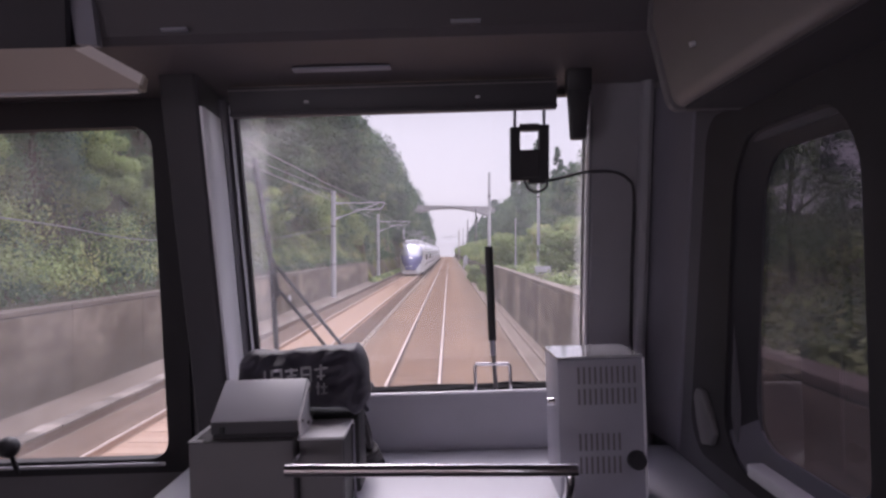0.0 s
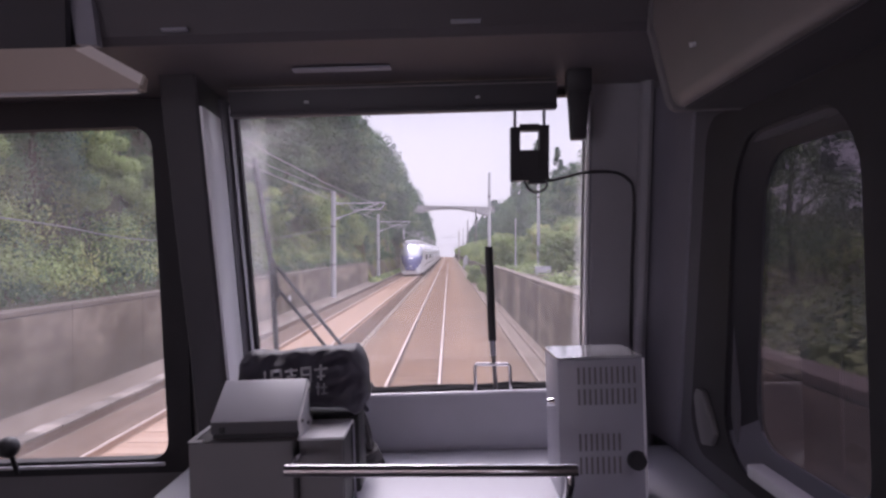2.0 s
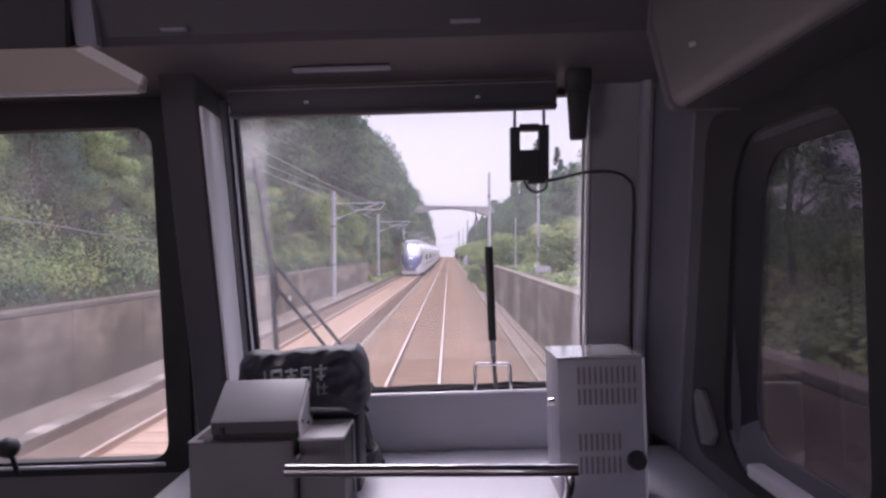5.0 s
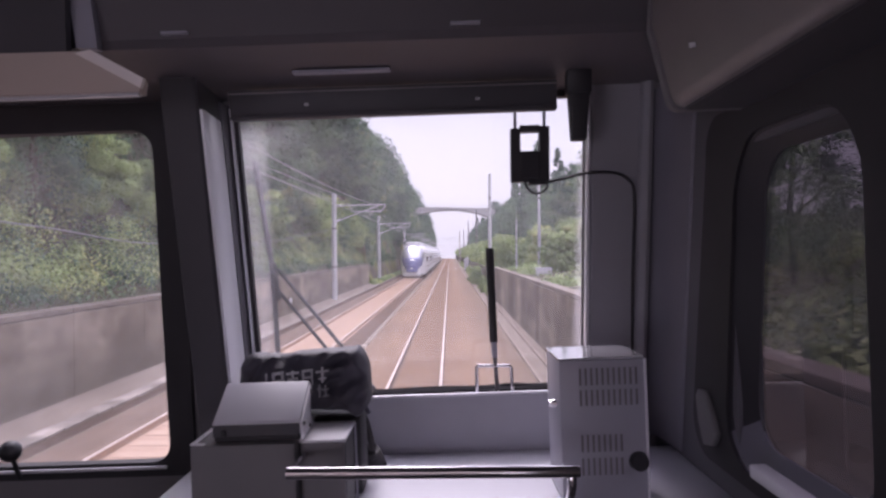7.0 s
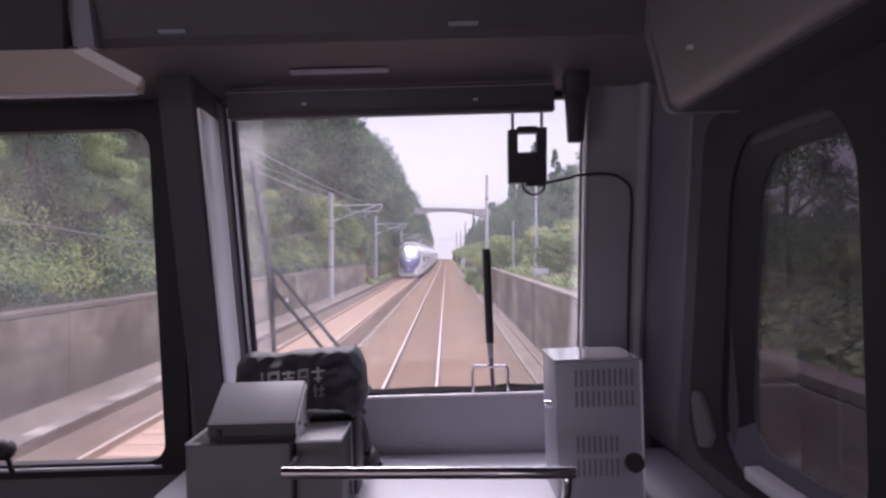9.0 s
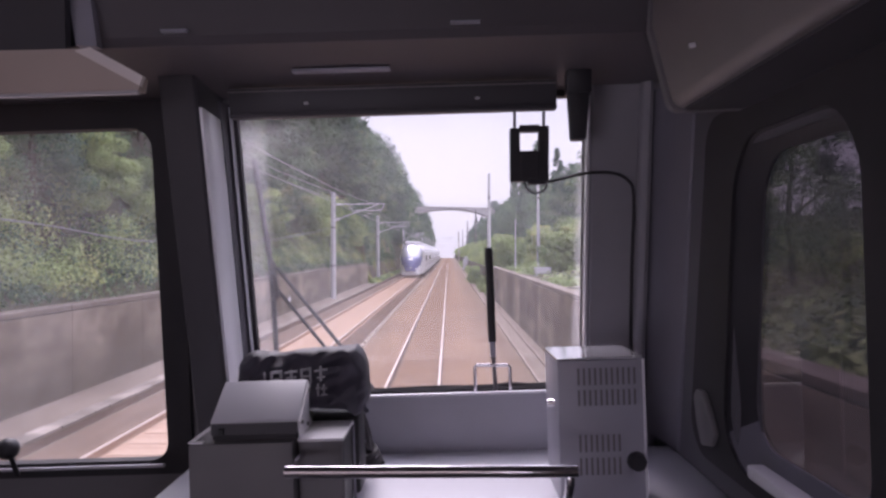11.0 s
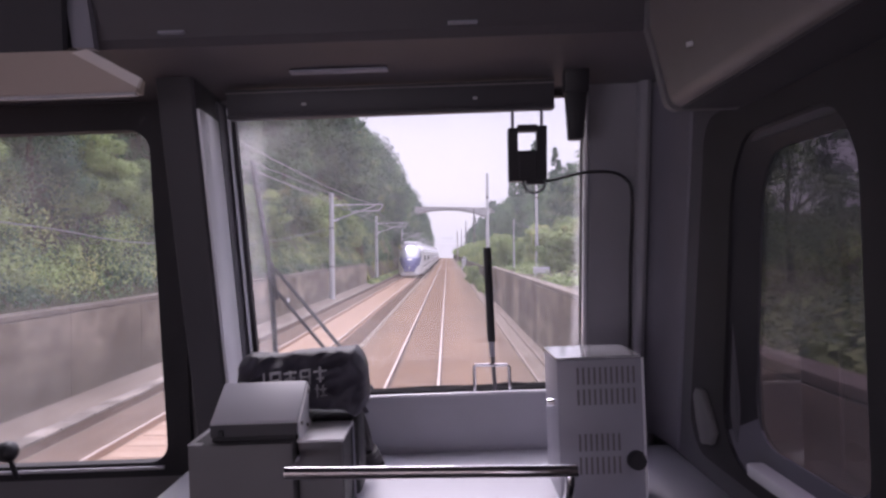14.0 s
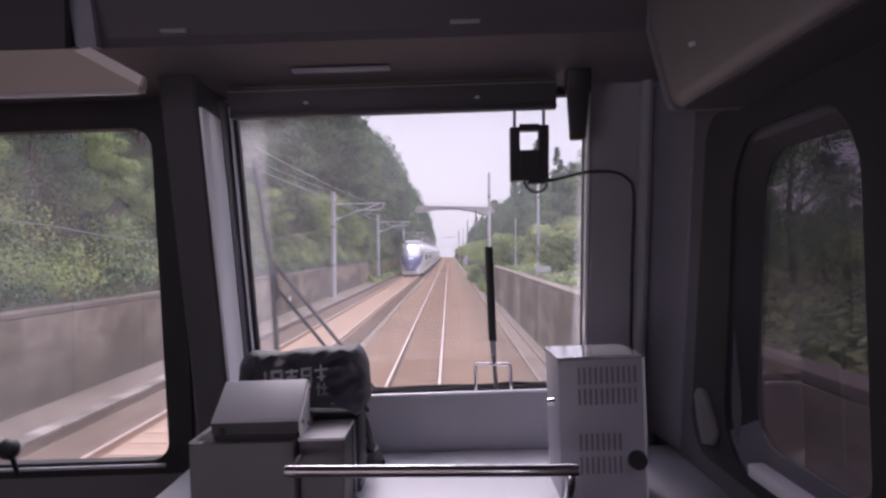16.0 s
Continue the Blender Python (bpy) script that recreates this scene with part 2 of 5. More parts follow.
LEAF_LIGHT = leaf("leaf_light", (0.17, 0.235, 0.105), (0.37, 0.46, 0.19), (0.52, 0.53, 0.22))
BARK = surface("bark", (0.10, 0.08, 0.065), (0.06, 0.05, 0.04), 0.95, big=2, fine=25, bump=0.8, dist=0.02)
TRAIN_WHITE = surface("train_white", (0.80, 0.79, 0.82), (0.74, 0.73, 0.77), 0.3, big=0.3, fine=10, bump=0.01)
TRAIN_BLUE = surface("train_blue", (0.19, 0.19, 0.36), (0.16, 0.16, 0.31), 0.25, big=0.3, fine=10, bump=0.01)
TRAIN_DARK = surface("train_dark_glass", (0.05, 0.05, 0.065), (0.06, 0.06, 0.08), 0.06, big=0.3, fine=10, bump=0.01)
# Pale base colour paints in the sky reflected by the windscreen.
TRAIN_SCREEN = surface("train_screen_sky_sheen", (0.50, 0.50, 0.57), (0.42, 0.42, 0.49), 0.22, metal=0.5, big=0.3, fine=10, bump=0.01)
UNDER = surface("train_underframe", (0.05, 0.05, 0.055), (0.08, 0.075, 0.07), 0.8, big=0.5, fine=10)
LAMP = glow("headlamp", (1.0, 0.97, 0.9), 1.3)
FAR = glow("far_haze_glow", (0.80, 0.775, 0.81), 0.86)

def rust_bands(m, stops):
    """Rust dust lies in bands along the track: base colours by distance across it, with ragged borders."""
    n, l = m.node_tree.nodes, m.node_tree.links
    b = n["Principled BSDF"]
    was = b.inputs["Base Color"].links[0].from_socket
    geo, xyz, nz, wob, rng, ramp, mx = (n.new("ShaderNode" + k) for k in ("NewGeometry", "SeparateXYZ", "TexNoise", "Math", "MapRange", "ValToRGB", "Mix"))
    nz.inputs["Scale"].default_value, nz.inputs["Detail"].default_value = 1.6, 5
    wob.operation = "MULTIPLY_ADD"
    wob.inputs[1].default_value = 0.7
    rng.inputs[1].default_value, rng.inputs[2].default_value = stops[0][0] + 0.35, stops[-1][0] + 0.35
    l.new(geo.outputs["Position"], xyz.inputs[0])
    l.new(geo.outputs["Position"], nz.inputs["Vector"])
    l.new(nz.outputs[0], wob.inputs[0])
    l.new(xyz.outputs[0], wob.inputs[2])
    l.new(wob.outputs[0], rng.inputs[0])
    l.new(rng.outputs[0], ramp.inputs[0])
    e = ramp.color_ramp.elements
    while len(e) < len(stops):
        e.new(0.5)
    for k, (x, c) in zip(e, stops):
        k.position, k.color = (x - stops[0][0]) / (stops[-1][0] - stops[0][0]), (*c, 1)
    mx.data_type, mx.blend_type = "RGBA", "MULTIPLY"
    mx.inputs[0].default_value = 1.0
    l.new(was, mx.inputs[6])
    l.new(ramp.outputs[0], mx.inputs[7])
    l.new(mx.outputs[2], b.inputs["Base Color"])


rust_bands(BALLAST, ((-3.0, (0.86, 0.92, 0.98)), (-2.2, (1.0, 1.02, 1.05)), (-1.5, (0.98, 0.96, 0.94)), (-1.1, (0.74, 0.68, 0.63)), (-0.4, (0.74, 0.68, 0.63)),
                     (0.0, (0.92, 0.89, 0.87)), (0.7, (0.98, 1.0, 1.03)), (1.4, (0.86, 0.93, 1.0)), (2.2, (0.78, 0.88, 0.98))))


def streaked(name, base, dark, stain):
    """Old concrete with broad pale and dark blotches, run-down drips and fine grain."""
    m = surface(name, base, dark, 0.92, big=0.9, fine=14, mix=0.8, bump=0.35, dist=0.01)
    n, l = m.node_tree.nodes, m.node_tree.links
    b = n["Principled BSDF"]
    geo = n.new("ShaderNodeNewGeometry")
    for scale, lo, hi, most in (((0.35, 0.13, 0.60), 0.42, 0.62, 0.75), ((0.9, 0.45, 0.18), 0.48, 0.64, 0.65), ((1.1, 0.9, 1.5), 0.48, 0.64, 0.6)):
        was = b.inputs["Base Color"].links[0].from_socket
        mp, nz, rng, mx = (n.new("ShaderNode" + k) for k in ("Mapping", "TexNoise", "MapRange", "Mix"))
        mp.inputs["Scale"].default_value = scale
        nz.inputs["Scale"].default_value, nz.inputs["Detail"].default_value = 1.0, 8
        rng.inputs[1].default_value, rng.inputs[2].default_value, rng.inputs[4].default_value = lo, hi, most
        mx.data_type = "RGBA"
        mx.inputs[7].default_value = (*stain, 1)
        l.new(geo.outputs["Position"], mp.inputs["Vector"])
        l.new(mp.outputs[0], nz.inputs["Vector"])
        l.new(nz.outputs[0], rng.inputs[0])
        l.new(rng.outputs[0], mx.inputs[0])
        l.new(was, mx.inputs[6])
        l.new(mx.outputs[2], b.inputs["Base Color"])
    return m


WALL = streaked("streaked_wall_concrete", (0.44, 0.375, 0.305), (0.27, 0.225, 0.178), (0.115, 0.094, 0.073))



def uneven(m, least):
    """Pieces cast at different times: each one a little paler or darker than the next."""
    n, l = m.node_tree.nodes, m.node_tree.links
    b = n["Principled BSDF"]
    was = b.inputs["Base Color"].links[0].from_socket
    info, rng, mx = (n.new("ShaderNode" + k) for k in ("ObjectInfo", "MapRange", "Mix"))
    rng.inputs[3].default_value = least
    mx.data_type, mx.blend_type = "RGBA", "MULTIPLY"
    mx.inputs[0].default_value = 1.0
    l.new(info.outputs["Random"], rng.inputs[0])
    l.new(was, mx.inputs[6])
    l.new(rng.outputs[0], mx.inputs[7])
    l.new(mx.outputs[2], b.inputs["Base Color"])


uneven(WALL, 0.84)
uneven(COPING, 0.80)
uneven(TROUGH, 0.62)
# ---------------------------------------------------------------- building helpers
BASE = {}


def thing(name, base, label, category, group=""):
    ob = new(name)
    ob.location = base
    ob.empty_display_size = 0.1
    BASE[ob] = Vector(base)
    return tagged(ob, label, category, group)


def mesh_of(name, bm, material, smooth=False):
    bmesh.ops.recalc_face_normals(bm, faces=bm.faces[:])
    me = bpy.data.meshes.new(name)
    bm.to_mesh(me)
    bm.free()
    for m in (material if isinstance(material, (list, tuple)) else [material]):
        me.materials.append(m)
    if smooth:
        me.polygons.foreach_set("use_smooth", [True] * len(me.polygons))
        me.set_sharp_from_angle(angle=radians(40))
    return me


def part(name, bm, material, parent, label="", smooth=False):
    off = BASE[parent]
    bmesh.ops.translate(bm, verts=bm.verts[:], vec=-off)
    ob = new(name, mesh_of(name, bm, material, smooth))
    ob.parent = parent
    BASE[ob] = off
    return tagged(ob, label)


def structure(name, bm, material, label="", category="", smooth=False):
    ob = new(name, mesh_of(name, bm, material, smooth))
    BASE[ob] = Vector((0, 0, 0))
    return tagged(ob, label, category, kind="structure")


def box(bm, x0, x1, y0, y1, z0, z1, bevel=0.0, seg=2):
    vs = [bm.verts.new(p) for p in ((x0, y0, z0), (x1, y0, z0), (x1, y1, z0), (x0, y1, z0), (x0, y0, z1), (x1, y0, z1), (x1, y1, z1), (x0, y1, z1))]
    fs = [bm.faces.new([vs[i] for i in f]) for f in ((0, 3, 2, 1), (4, 5, 6, 7), (0, 1, 5, 4), (1, 2, 6, 5), (2, 3, 7, 6), (3, 0, 4, 7))]
    if bevel:
        edges = list({e for f in fs for e in f.edges})
        bmesh.ops.bevel(bm, geom=edges, offset=bevel, segments=seg, affect="EDGES", profile=0.5)
    return bm


def boxed(*a, **k):
    return box(bmesh.new(), *a, **k)


def prism(bm, poly, to3, a, b, bevel=0.0):
    """A polygon drawn in two coordinates, pushed from a to b; to3 places (u, v, w) in the world."""
    lo = [bm.verts.new(to3(u, v, a)) for u, v in poly]
    hi = [bm.verts.new(to3(u, v, b)) for u, v in poly]
    k = len(poly)
    fs = [bm.faces.new(lo[::-1]), bm.faces.new(hi)]
    fs += [bm.faces.new((lo[i], lo[(i + 1) % k], hi[(i + 1) % k], hi[i])) for i in range(k)]
    if bevel:
        bmesh.ops.bevel(bm, geom=list({e for f in fs for e in f.edges}), offset=bevel, segments=2, affect="EDGES", profile=0.5)
    return bm


RAKE = 0.22


def raked(x, z, y0):
    """A point on the leaning front of the cab, y0 ahead at eye height."""
    return (x, y0 - RAKE * (z - EYE_Z), z)


def along_x(y, z, x):
    return (x, y, z)


def along_y(x, z, y):
    return (x, y, z)


def slab(bm, x0, x1, z0, z1, ya, yb, bevel=0.0):
    return prism(bm, [(x0, z0), (x1, z0), (x1, z1), (x0, z1)], raked, ya, yb, bevel)


def round_rect(x0, x1, z0, z1, r, n=6):
    pts = []
    for cx, cz, a0 in ((x1 - r, z1 - r, 0), (x0 + r, z1 - r, 90), (x0 + r, z0 + r, 180), (x1 - r, z0 + r, 270)):
        for i in range(n + 1):
            a = radians(a0 + 90 * i / n)
            pts.append((cx + r * math.cos(a), cz + r * math.sin(a)))
    return pts


def ring(bm, inner, outer, to3, a, b):
    """A frame between two loops of equally many points, from depth a to b."""
    k = len(inner)
    v = [[bm.verts.new(to3(u, w, d)) for u, w in loop] for loop in (inner, outer) for d in (a, b)]
    for i in range(k):
        j = (i + 1) % k
        bm.faces.new((v[0][i], v[0][j], v[2][j], v[2][i]))
        bm.faces.new((v[1][i], v[3][i], v[3][j], v[1][j]))
        bm.faces.new((v[0][i], v[1][i], v[1][j], v[0][j]))
        bm.faces.new((v[2][i], v[2][j], v[3][j], v[3][i]))
    return bm


def tube(bm, pts, r, n=8, r2=None):
    """A round bar along a line of points, tapering from r to r2."""
    pts = [Vector(p) for p in pts]
    k = len(pts)
    rings = []
    side = None
    for i, p in enumerate(pts):
        d = (pts[min(i + 1, k - 1)] - pts[max(i - 1, 0)]).normalized()
        if side is None:
            side = d.orthogonal().normalized()
        side = (side - d * side.dot(d)).normalized()
        up = d.cross(side)
        rr = r if r2 is None else r + (r2 - r) * i / (k - 1)
        rings.append([bm.verts.new(p + rr * (math.cos(2 * math.pi * j / n) * side + math.sin(2 * math.pi * j / n) * up)) for j in range(n)])
    for a, b in zip(rings, rings[1:]):
        for j in range(n):
            bm.faces.new((a[j], a[(j + 1) % n], b[(j + 1) % n], b[j]))
    bm.faces.new(rings[0][::-1])
    bm.faces.new(rings[-1])
    return bm


def curve_pts(pts, steps=6):
    """Points along a smooth line through the given ones."""
    out = []
    P = [Vector(p) for p in pts]
    for i in range(len(P) - 1):
        a, b, c, d = P[max(i - 1, 0)], P[i], P[i + 1], P[min(i + 2, len(P) - 1)]
        for s in range(steps):
            t = s / steps
            out.append(0.5 * (2 * b + (c - a) * t + (2 * a - 5 * b + 4 * c - d) * t * t + (3 * b - a - 3 * c + d) * t ** 3))
    out.append(P[-1])
    return out


# ---------------------------------------------------------------- the cab: walls, floor, ceiling
XL, XR = -2.14, 0.66          # inner faces of the side walls
FLOOR_Z, YB = 1.13, -0.45     # cab floor, partition behind the eye

structure("floor", boxed(XL - 0.05, XR + 0.05, YB - 0.05, 2.55, FLOOR_Z - 0.08, FLOOR_Z), CAB_DARK, "dark grey cab floor", "floor")
bm = bmesh.new()
prism(bm, [(YB - 0.05, 3.52), (1.44, 3.52), (1.47, 3.50), (1.50, 3.345), (1.515, 3.328), (2.10, 3.315), (2.10, 3.62), (YB - 0.05, 3.62)], along_x, XL - 0.05, XR + 0.10)
structure("ceiling", bm, CEILING, "dark ceiling with a lowered front header", "ceiling")
PW = (-1.7, 0.35, 2.05, 3.20)
bm = bmesh.new()
for x0, x1, z0, z1 in ((XL, XR, FLOOR_Z, PW[2]), (XL, XR, PW[3], 3.52), (XL, PW[0], PW[2], PW[3]), (PW[1], XR, PW[2], PW[3])):
    box(bm, x0, x1, YB - 0.05, YB, z0, z1)
structure("wall_rear", bm, SALOON, "pale partition with a wide window behind the cab", "wall")
bm = bmesh.new()
for y0, y1, z0, z1 in ((YB, 2.6, FLOOR_Z, 2.25), (YB, 2.6, 3.10, 3.52), (YB, 0.1, 2.25, 3.10), (1.65, 2.6, 2.25, 3.10)):
    box(bm, XL - 0.06, XL, y0, y1, z0, z1)
structure("wall_left", bm, CAB_GREY, "grey cab side wall with a side window", "wall")
# the saloon behind the partition
YS = -6.5
SZ = (2.0, 2.95)
bm = bmesh.new()
box(bm, XL - 0.06, XR + 0.06, YS - 0.06, YS, FLOOR_Z - 0.08, 3.6)
box(bm, XL - 0.06, XR + 0.06, YS, YB - 0.051, 3.52, 3.60)
box(bm, XL - 0.06, XR + 0.06, YS, YB - 0.051, FLOOR_Z - 0.08, FLOOR_Z)
for x0 in (XL - 0.06, XR):
    for y0, y1, z0, z1 in ((YS, YB - 0.051, FLOOR_Z, SZ[0]), (YS, YB - 0.051, SZ[1], 3.52), (YS, -5.2, *SZ), (-1.4, YB - 0.051, *SZ)):
        box(bm, x0, x0 + 0.06, y0, y1, z0, z1)
structure("wall_saloon", bm, SALOON, "pale shell of the passenger saloon with side windows", "wall")
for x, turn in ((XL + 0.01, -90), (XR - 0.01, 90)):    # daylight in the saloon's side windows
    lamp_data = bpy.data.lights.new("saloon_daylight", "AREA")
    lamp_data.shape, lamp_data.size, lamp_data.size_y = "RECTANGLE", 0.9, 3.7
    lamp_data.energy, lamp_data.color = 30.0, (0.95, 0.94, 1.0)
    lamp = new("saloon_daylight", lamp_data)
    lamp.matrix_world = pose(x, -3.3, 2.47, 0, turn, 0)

# front wall with two openings, leaning back towards the top
LW = (-1.98, -0.880, 2.203, 3.245)
CW = (-0.612, 0.437, 2.385, 3.305)
bm = bmesh.new()
LO = (LW[0] - 0.05, LW[1] + 0.05, LW[2] - 0.04, LW[3] + 0.05)
for x0, x1, z0, z1 in ((XL, XR + 0.1, FLOOR_Z - 0.05, LO[2]), (XL, LO[0], LO[2], 3.6), (LO[0], LO[1], LO[3], 3.6),
                       (LO[1], CW[0], LO[2], 3.6), (CW[0], CW[1], LO[2], CW[2]), (CW[0], CW[1], CW[3], 3.6), (CW[1], XR + 0.1, LO[2], 3.6)):
    slab(bm, x0, x1, z0, z1, 2.095, 2.16)
structure("wall_front", bm, CAB_DARK, "grey leaning front wall with two windscreens", "wall")

# side wall with its window opening
SW = (1.072, 1.565, 2.360, 3.062)
bm = bmesh.new()
for y0, y1, z0, z1 in ((YB, 2.6, FLOOR_Z, SW[2]), (YB, SW[0], SW[2], 3.52), (SW[1], 2.6, SW[2], 3.52), (SW[0], SW[1], SW[3], 3.52)):
    box(bm, XR, XR + 0.06, y0, y1, z0, z1)
structure("wall_right", bm, CAB_BLACK, "dark cab side wall with a smoked window", "wall")

# windows


def leaning(x, z, y0):
    """As raked(), for the side windscreen, which widens a little towards the top."""
    return raked(x + 0.065 * (z - 2.6) * (x - LW[0]) / 1.1, z, y0)


w = thing("window_1", raked(-1.44, LW[2], 2.1), "wide front window in a black rubber surround", "window")
tagged(w, kind="structure")
outer = round_rect(LW[0] - 0.09, LW[1] + 0.075, LW[2] - 0.045, LW[3] + 0.075, 0.03)
part("window_frame", ring(bmesh.new(), round_rect(LW[0] + 0.004, LW[1] - 0.004, LW[2] + 0.004, LW[3] - 0.004, 0.060), outer, leaning, 2.072, 2.117), RUBBER, w, "matt black surround", True)
p = part("pane", slab(bmesh.new(), LW[0] - 0.03, LW[1] + 0.03, LW[2] - 0.03, LW[3] + 0.03, 2.118, 2.124), GLASS, w, "clear glass")
p.visible_shadow = False
part("window_sill", slab(bmesh.new(), LW[0], LW[1] - 0.04, LW[2] - 0.018, LW[2] - 0.006, 2.058, 2.070, 0.003), TRIM, w, "bright metal strip")

w = thing("window_2", raked(-0.09, CW[2], 2.1), "main windscreen with dark seals", "window")
tagged(w, kind="structure")
inner, outer = round_rect(CW[0] + 0.018, CW[1] - 0.012, CW[2] + 0.01, CW[3] - 0.006, 0.012), round_rect(CW[0] + 0.007, CW[1] + 0.004, CW[2] - 0.01, CW[3] + 0.01, 0.005)
part("window_frame", ring(bmesh.new(), inner, outer, raked, 2.088, 2.115), RUBBER, w, "thin black seal", True)
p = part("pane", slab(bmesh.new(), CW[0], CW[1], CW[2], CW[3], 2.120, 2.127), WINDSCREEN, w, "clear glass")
p.visible_shadow = False

w = thing("window_3", (XR, 1.15, SW[2]), "smoked side window with rounded corners", "window")
tagged(w, kind="structure")


def side(y, z, x):
    """The window narrows towards the top on its forward side."""
    return (x, y - 0.10 * max(0.0, min(1.0, (z - 2.40) / 0.64)) * max(0.0, y - SW[0]) / 0.50, z)


inner, outer = round_rect(SW[0] - 0.02, SW[1] + 0.055, SW[2] - 0.018, SW[3] + 0.02, 0.14), round_rect(SW[0] - 0.28, SW[1] + 0.26, SW[2] - 0.05, SW[3] + 0.09, 0.10)
part("window_frame", ring(bmesh.new(), inner, outer, side, XR - 0.012, XR + 0.02), RUBBER, w, "broad black surround", True)
inner2 = round_rect(SW[0] + 0.012, SW[1] - 0.030, SW[2] + 0.045, SW[3] - 0.024, 0.105)
# One lip in two tones: the lower, upward-facing part is painted as lit.
for nm, mat_, words, keep in (("gasket", LIP, "dark rubber lip sloping to the pane", lambda z_: z_ > 2.43),
                              ("lower_lip_lit", LIP_LIT, "lower part of the lip, painted paler for the light on it", lambda z_: z_ <= 2.43)):
    bm = bmesh.new()
    loops = [[bm.verts.new(side(y_, z_, x_)) for y_, z_ in lp] for lp, x_ in ((inner, XR - 0.010), (inner, XR - 0.004), (inner2, XR + 0.026), (inner2, XR + 0.031))]
    for la, lb in zip(loops, loops[1:]):
        for i in range(len(la)):
            j = (i + 1) % len(la)
            if keep((la[i].co.z + la[j].co.z + lb[i].co.z + lb[j].co.z) / 4):
                bm.faces.new((la[i], la[j], lb[j], lb[i]))
    bmesh.ops.delete(bm, geom=[v for v in bm.verts if not v.link_faces], context="VERTS")
    part(nm, bm, mat_, w, words, True)
p = part("pane", boxed(XR + 0.032, XR + 0.038, SW[0] - 0.01, SW[1] + 0.01, SW[2] - 0.01, SW[3] + 0.01), TINTED, w, "dark smoked glass")
p.visible_shadow = False
part("window_sill", boxed(XR - 0.050, XR - 0.013, 0.95, 1.41, SW[2] + 0.008, SW[2] + 0.036, 0.006), DESK, w, "bright metal sill strip", True)

# pillar between the two front windows, with a splayed inner edge
def post(bm, prof, z0, z1):
    lo = [bm.verts.new(raked(x, z0, y)) for x, y in prof]
    hi = [bm.verts.new(raked(x, z1, y)) for x, y in prof]
    for i in range(len(prof)):
        j = (i + 1) % len(prof)
        bm.faces.new((lo[i], lo[j], hi[j], hi[i]))
    bm.faces.new(lo)
    bm.faces.new(hi)
    return bm


# Dark cover, pale lining: the side light on the pillar is in the colours.
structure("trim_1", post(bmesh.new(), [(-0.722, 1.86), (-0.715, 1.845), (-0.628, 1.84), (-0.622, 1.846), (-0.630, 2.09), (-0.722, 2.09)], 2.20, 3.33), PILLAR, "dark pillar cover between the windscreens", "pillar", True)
structure("trim_3", post(bmesh.new(), [(-0.621, 1.848), (-0.614, 1.848), (-0.612, 1.856), (-0.621, 2.02), (-0.625, 2.028), (-0.629, 2.028)], 2.20, 3.245), DESK, "pillar lining painted pale for the side light on it", "trim", True)
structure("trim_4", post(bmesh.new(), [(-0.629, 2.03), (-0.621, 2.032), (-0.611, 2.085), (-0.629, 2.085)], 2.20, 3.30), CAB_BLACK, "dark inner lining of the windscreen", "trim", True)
bm = bmesh.new()
slab(bm, 0.4375, XR, 2.2, 3.33, 2.055, 2.094, 0.008)
structure("trim_2", bm, CORNER, "grey corner pillar cover", "pillar")
# Cove added over the side wall: paler and curved to brighten the corner.
structure("trim_8", post(bmesh.new(), [(0.6185, 2.053), (0.634, 2.028), (0.646, 1.98), (0.651, 1.92), (0.653, 1.832), (0.659, 1.826), (0.659, 2.053)], 2.26, 3.30), CORNER_FILL, "grey coved panel added to lighten the corner beside the windscreen", "trim", True)
# Ridge added to the corner pillar to show its lit rounded edge.
structure("trim_6", post(bmesh.new(), [(0.576, 2.054), (0.578, 2.040), (0.586, 2.030), (0.600, 2.027), (0.612, 2.034), (0.618, 2.054)], 2.26, 3.32), CORNER, "rounded grey ridge for the lit edge of the corner pillar", "trim", True)
# Two pale strips paint in the highlights along the windscreen's upright edges.
structure("trim_7", slab(bmesh.new(), -0.6095, -0.6055, 2.43, 3.29, 2.065, 2.087, 0.001), DESK, "pale strip painted for the bright edge of the windscreen", "trim")
structure("trim_5", slab(bmesh.new(), 0.4265, 0.4365, 2.43, 3.29, 2.05, 2.087, 0.003), TRIM, "pale strip painted for the bright edge of the windscreen", "trim")

# ---------------------------------------------------------------- things in the cab
# desk under the windscreen
d = thing("desk", (-0.1, 1.65, FLOOR_Z), "grey painted cab desk below the windscreen", "desk")
part("front_panel", boxed(-0.72, 0.47, 2.05, 2.066, 2.20, 2.421, 0.004), DESK_PANEL, d, "grey painted panel", True)
part("ledge", boxed(-0.72, 0.47, 2.0665, 2.19, 2.405, 2.413, 0.002), PILLAR, d, "dark ledge behind the lip")
part("lip", boxed(-0.72, 0.47, 2.046, 2.062, 2.4215, 2.429, 0.002), PLATE, d, "bright thin lip", True)
part("worktop", boxed(-0.75, 0.462, 1.43, 2.05, 2.232, 2.255, 0.006), DESK, d, "light grey worktop", True)
part("side_shelf", boxed(0.464, XR, 1.43, 2.05, 2.232, 2.253, 0.006), CAB_GREY, d, "grey shelf beside the wall", True)
part("seam", boxed(-0.24, 0.28, 1.86, 1.866, 2.2552, 2.2568), CAB_DARK, d)
part("body", boxed(-0.75, XR, 1.48, 2.05, FLOOR_Z, 2.232), CAB_DARK, d)

# chrome hand rail
h = thing("hand_rail", (-0.04, 1.35, 2.255), "polished chrome hand rail across the desk", "hand rail")
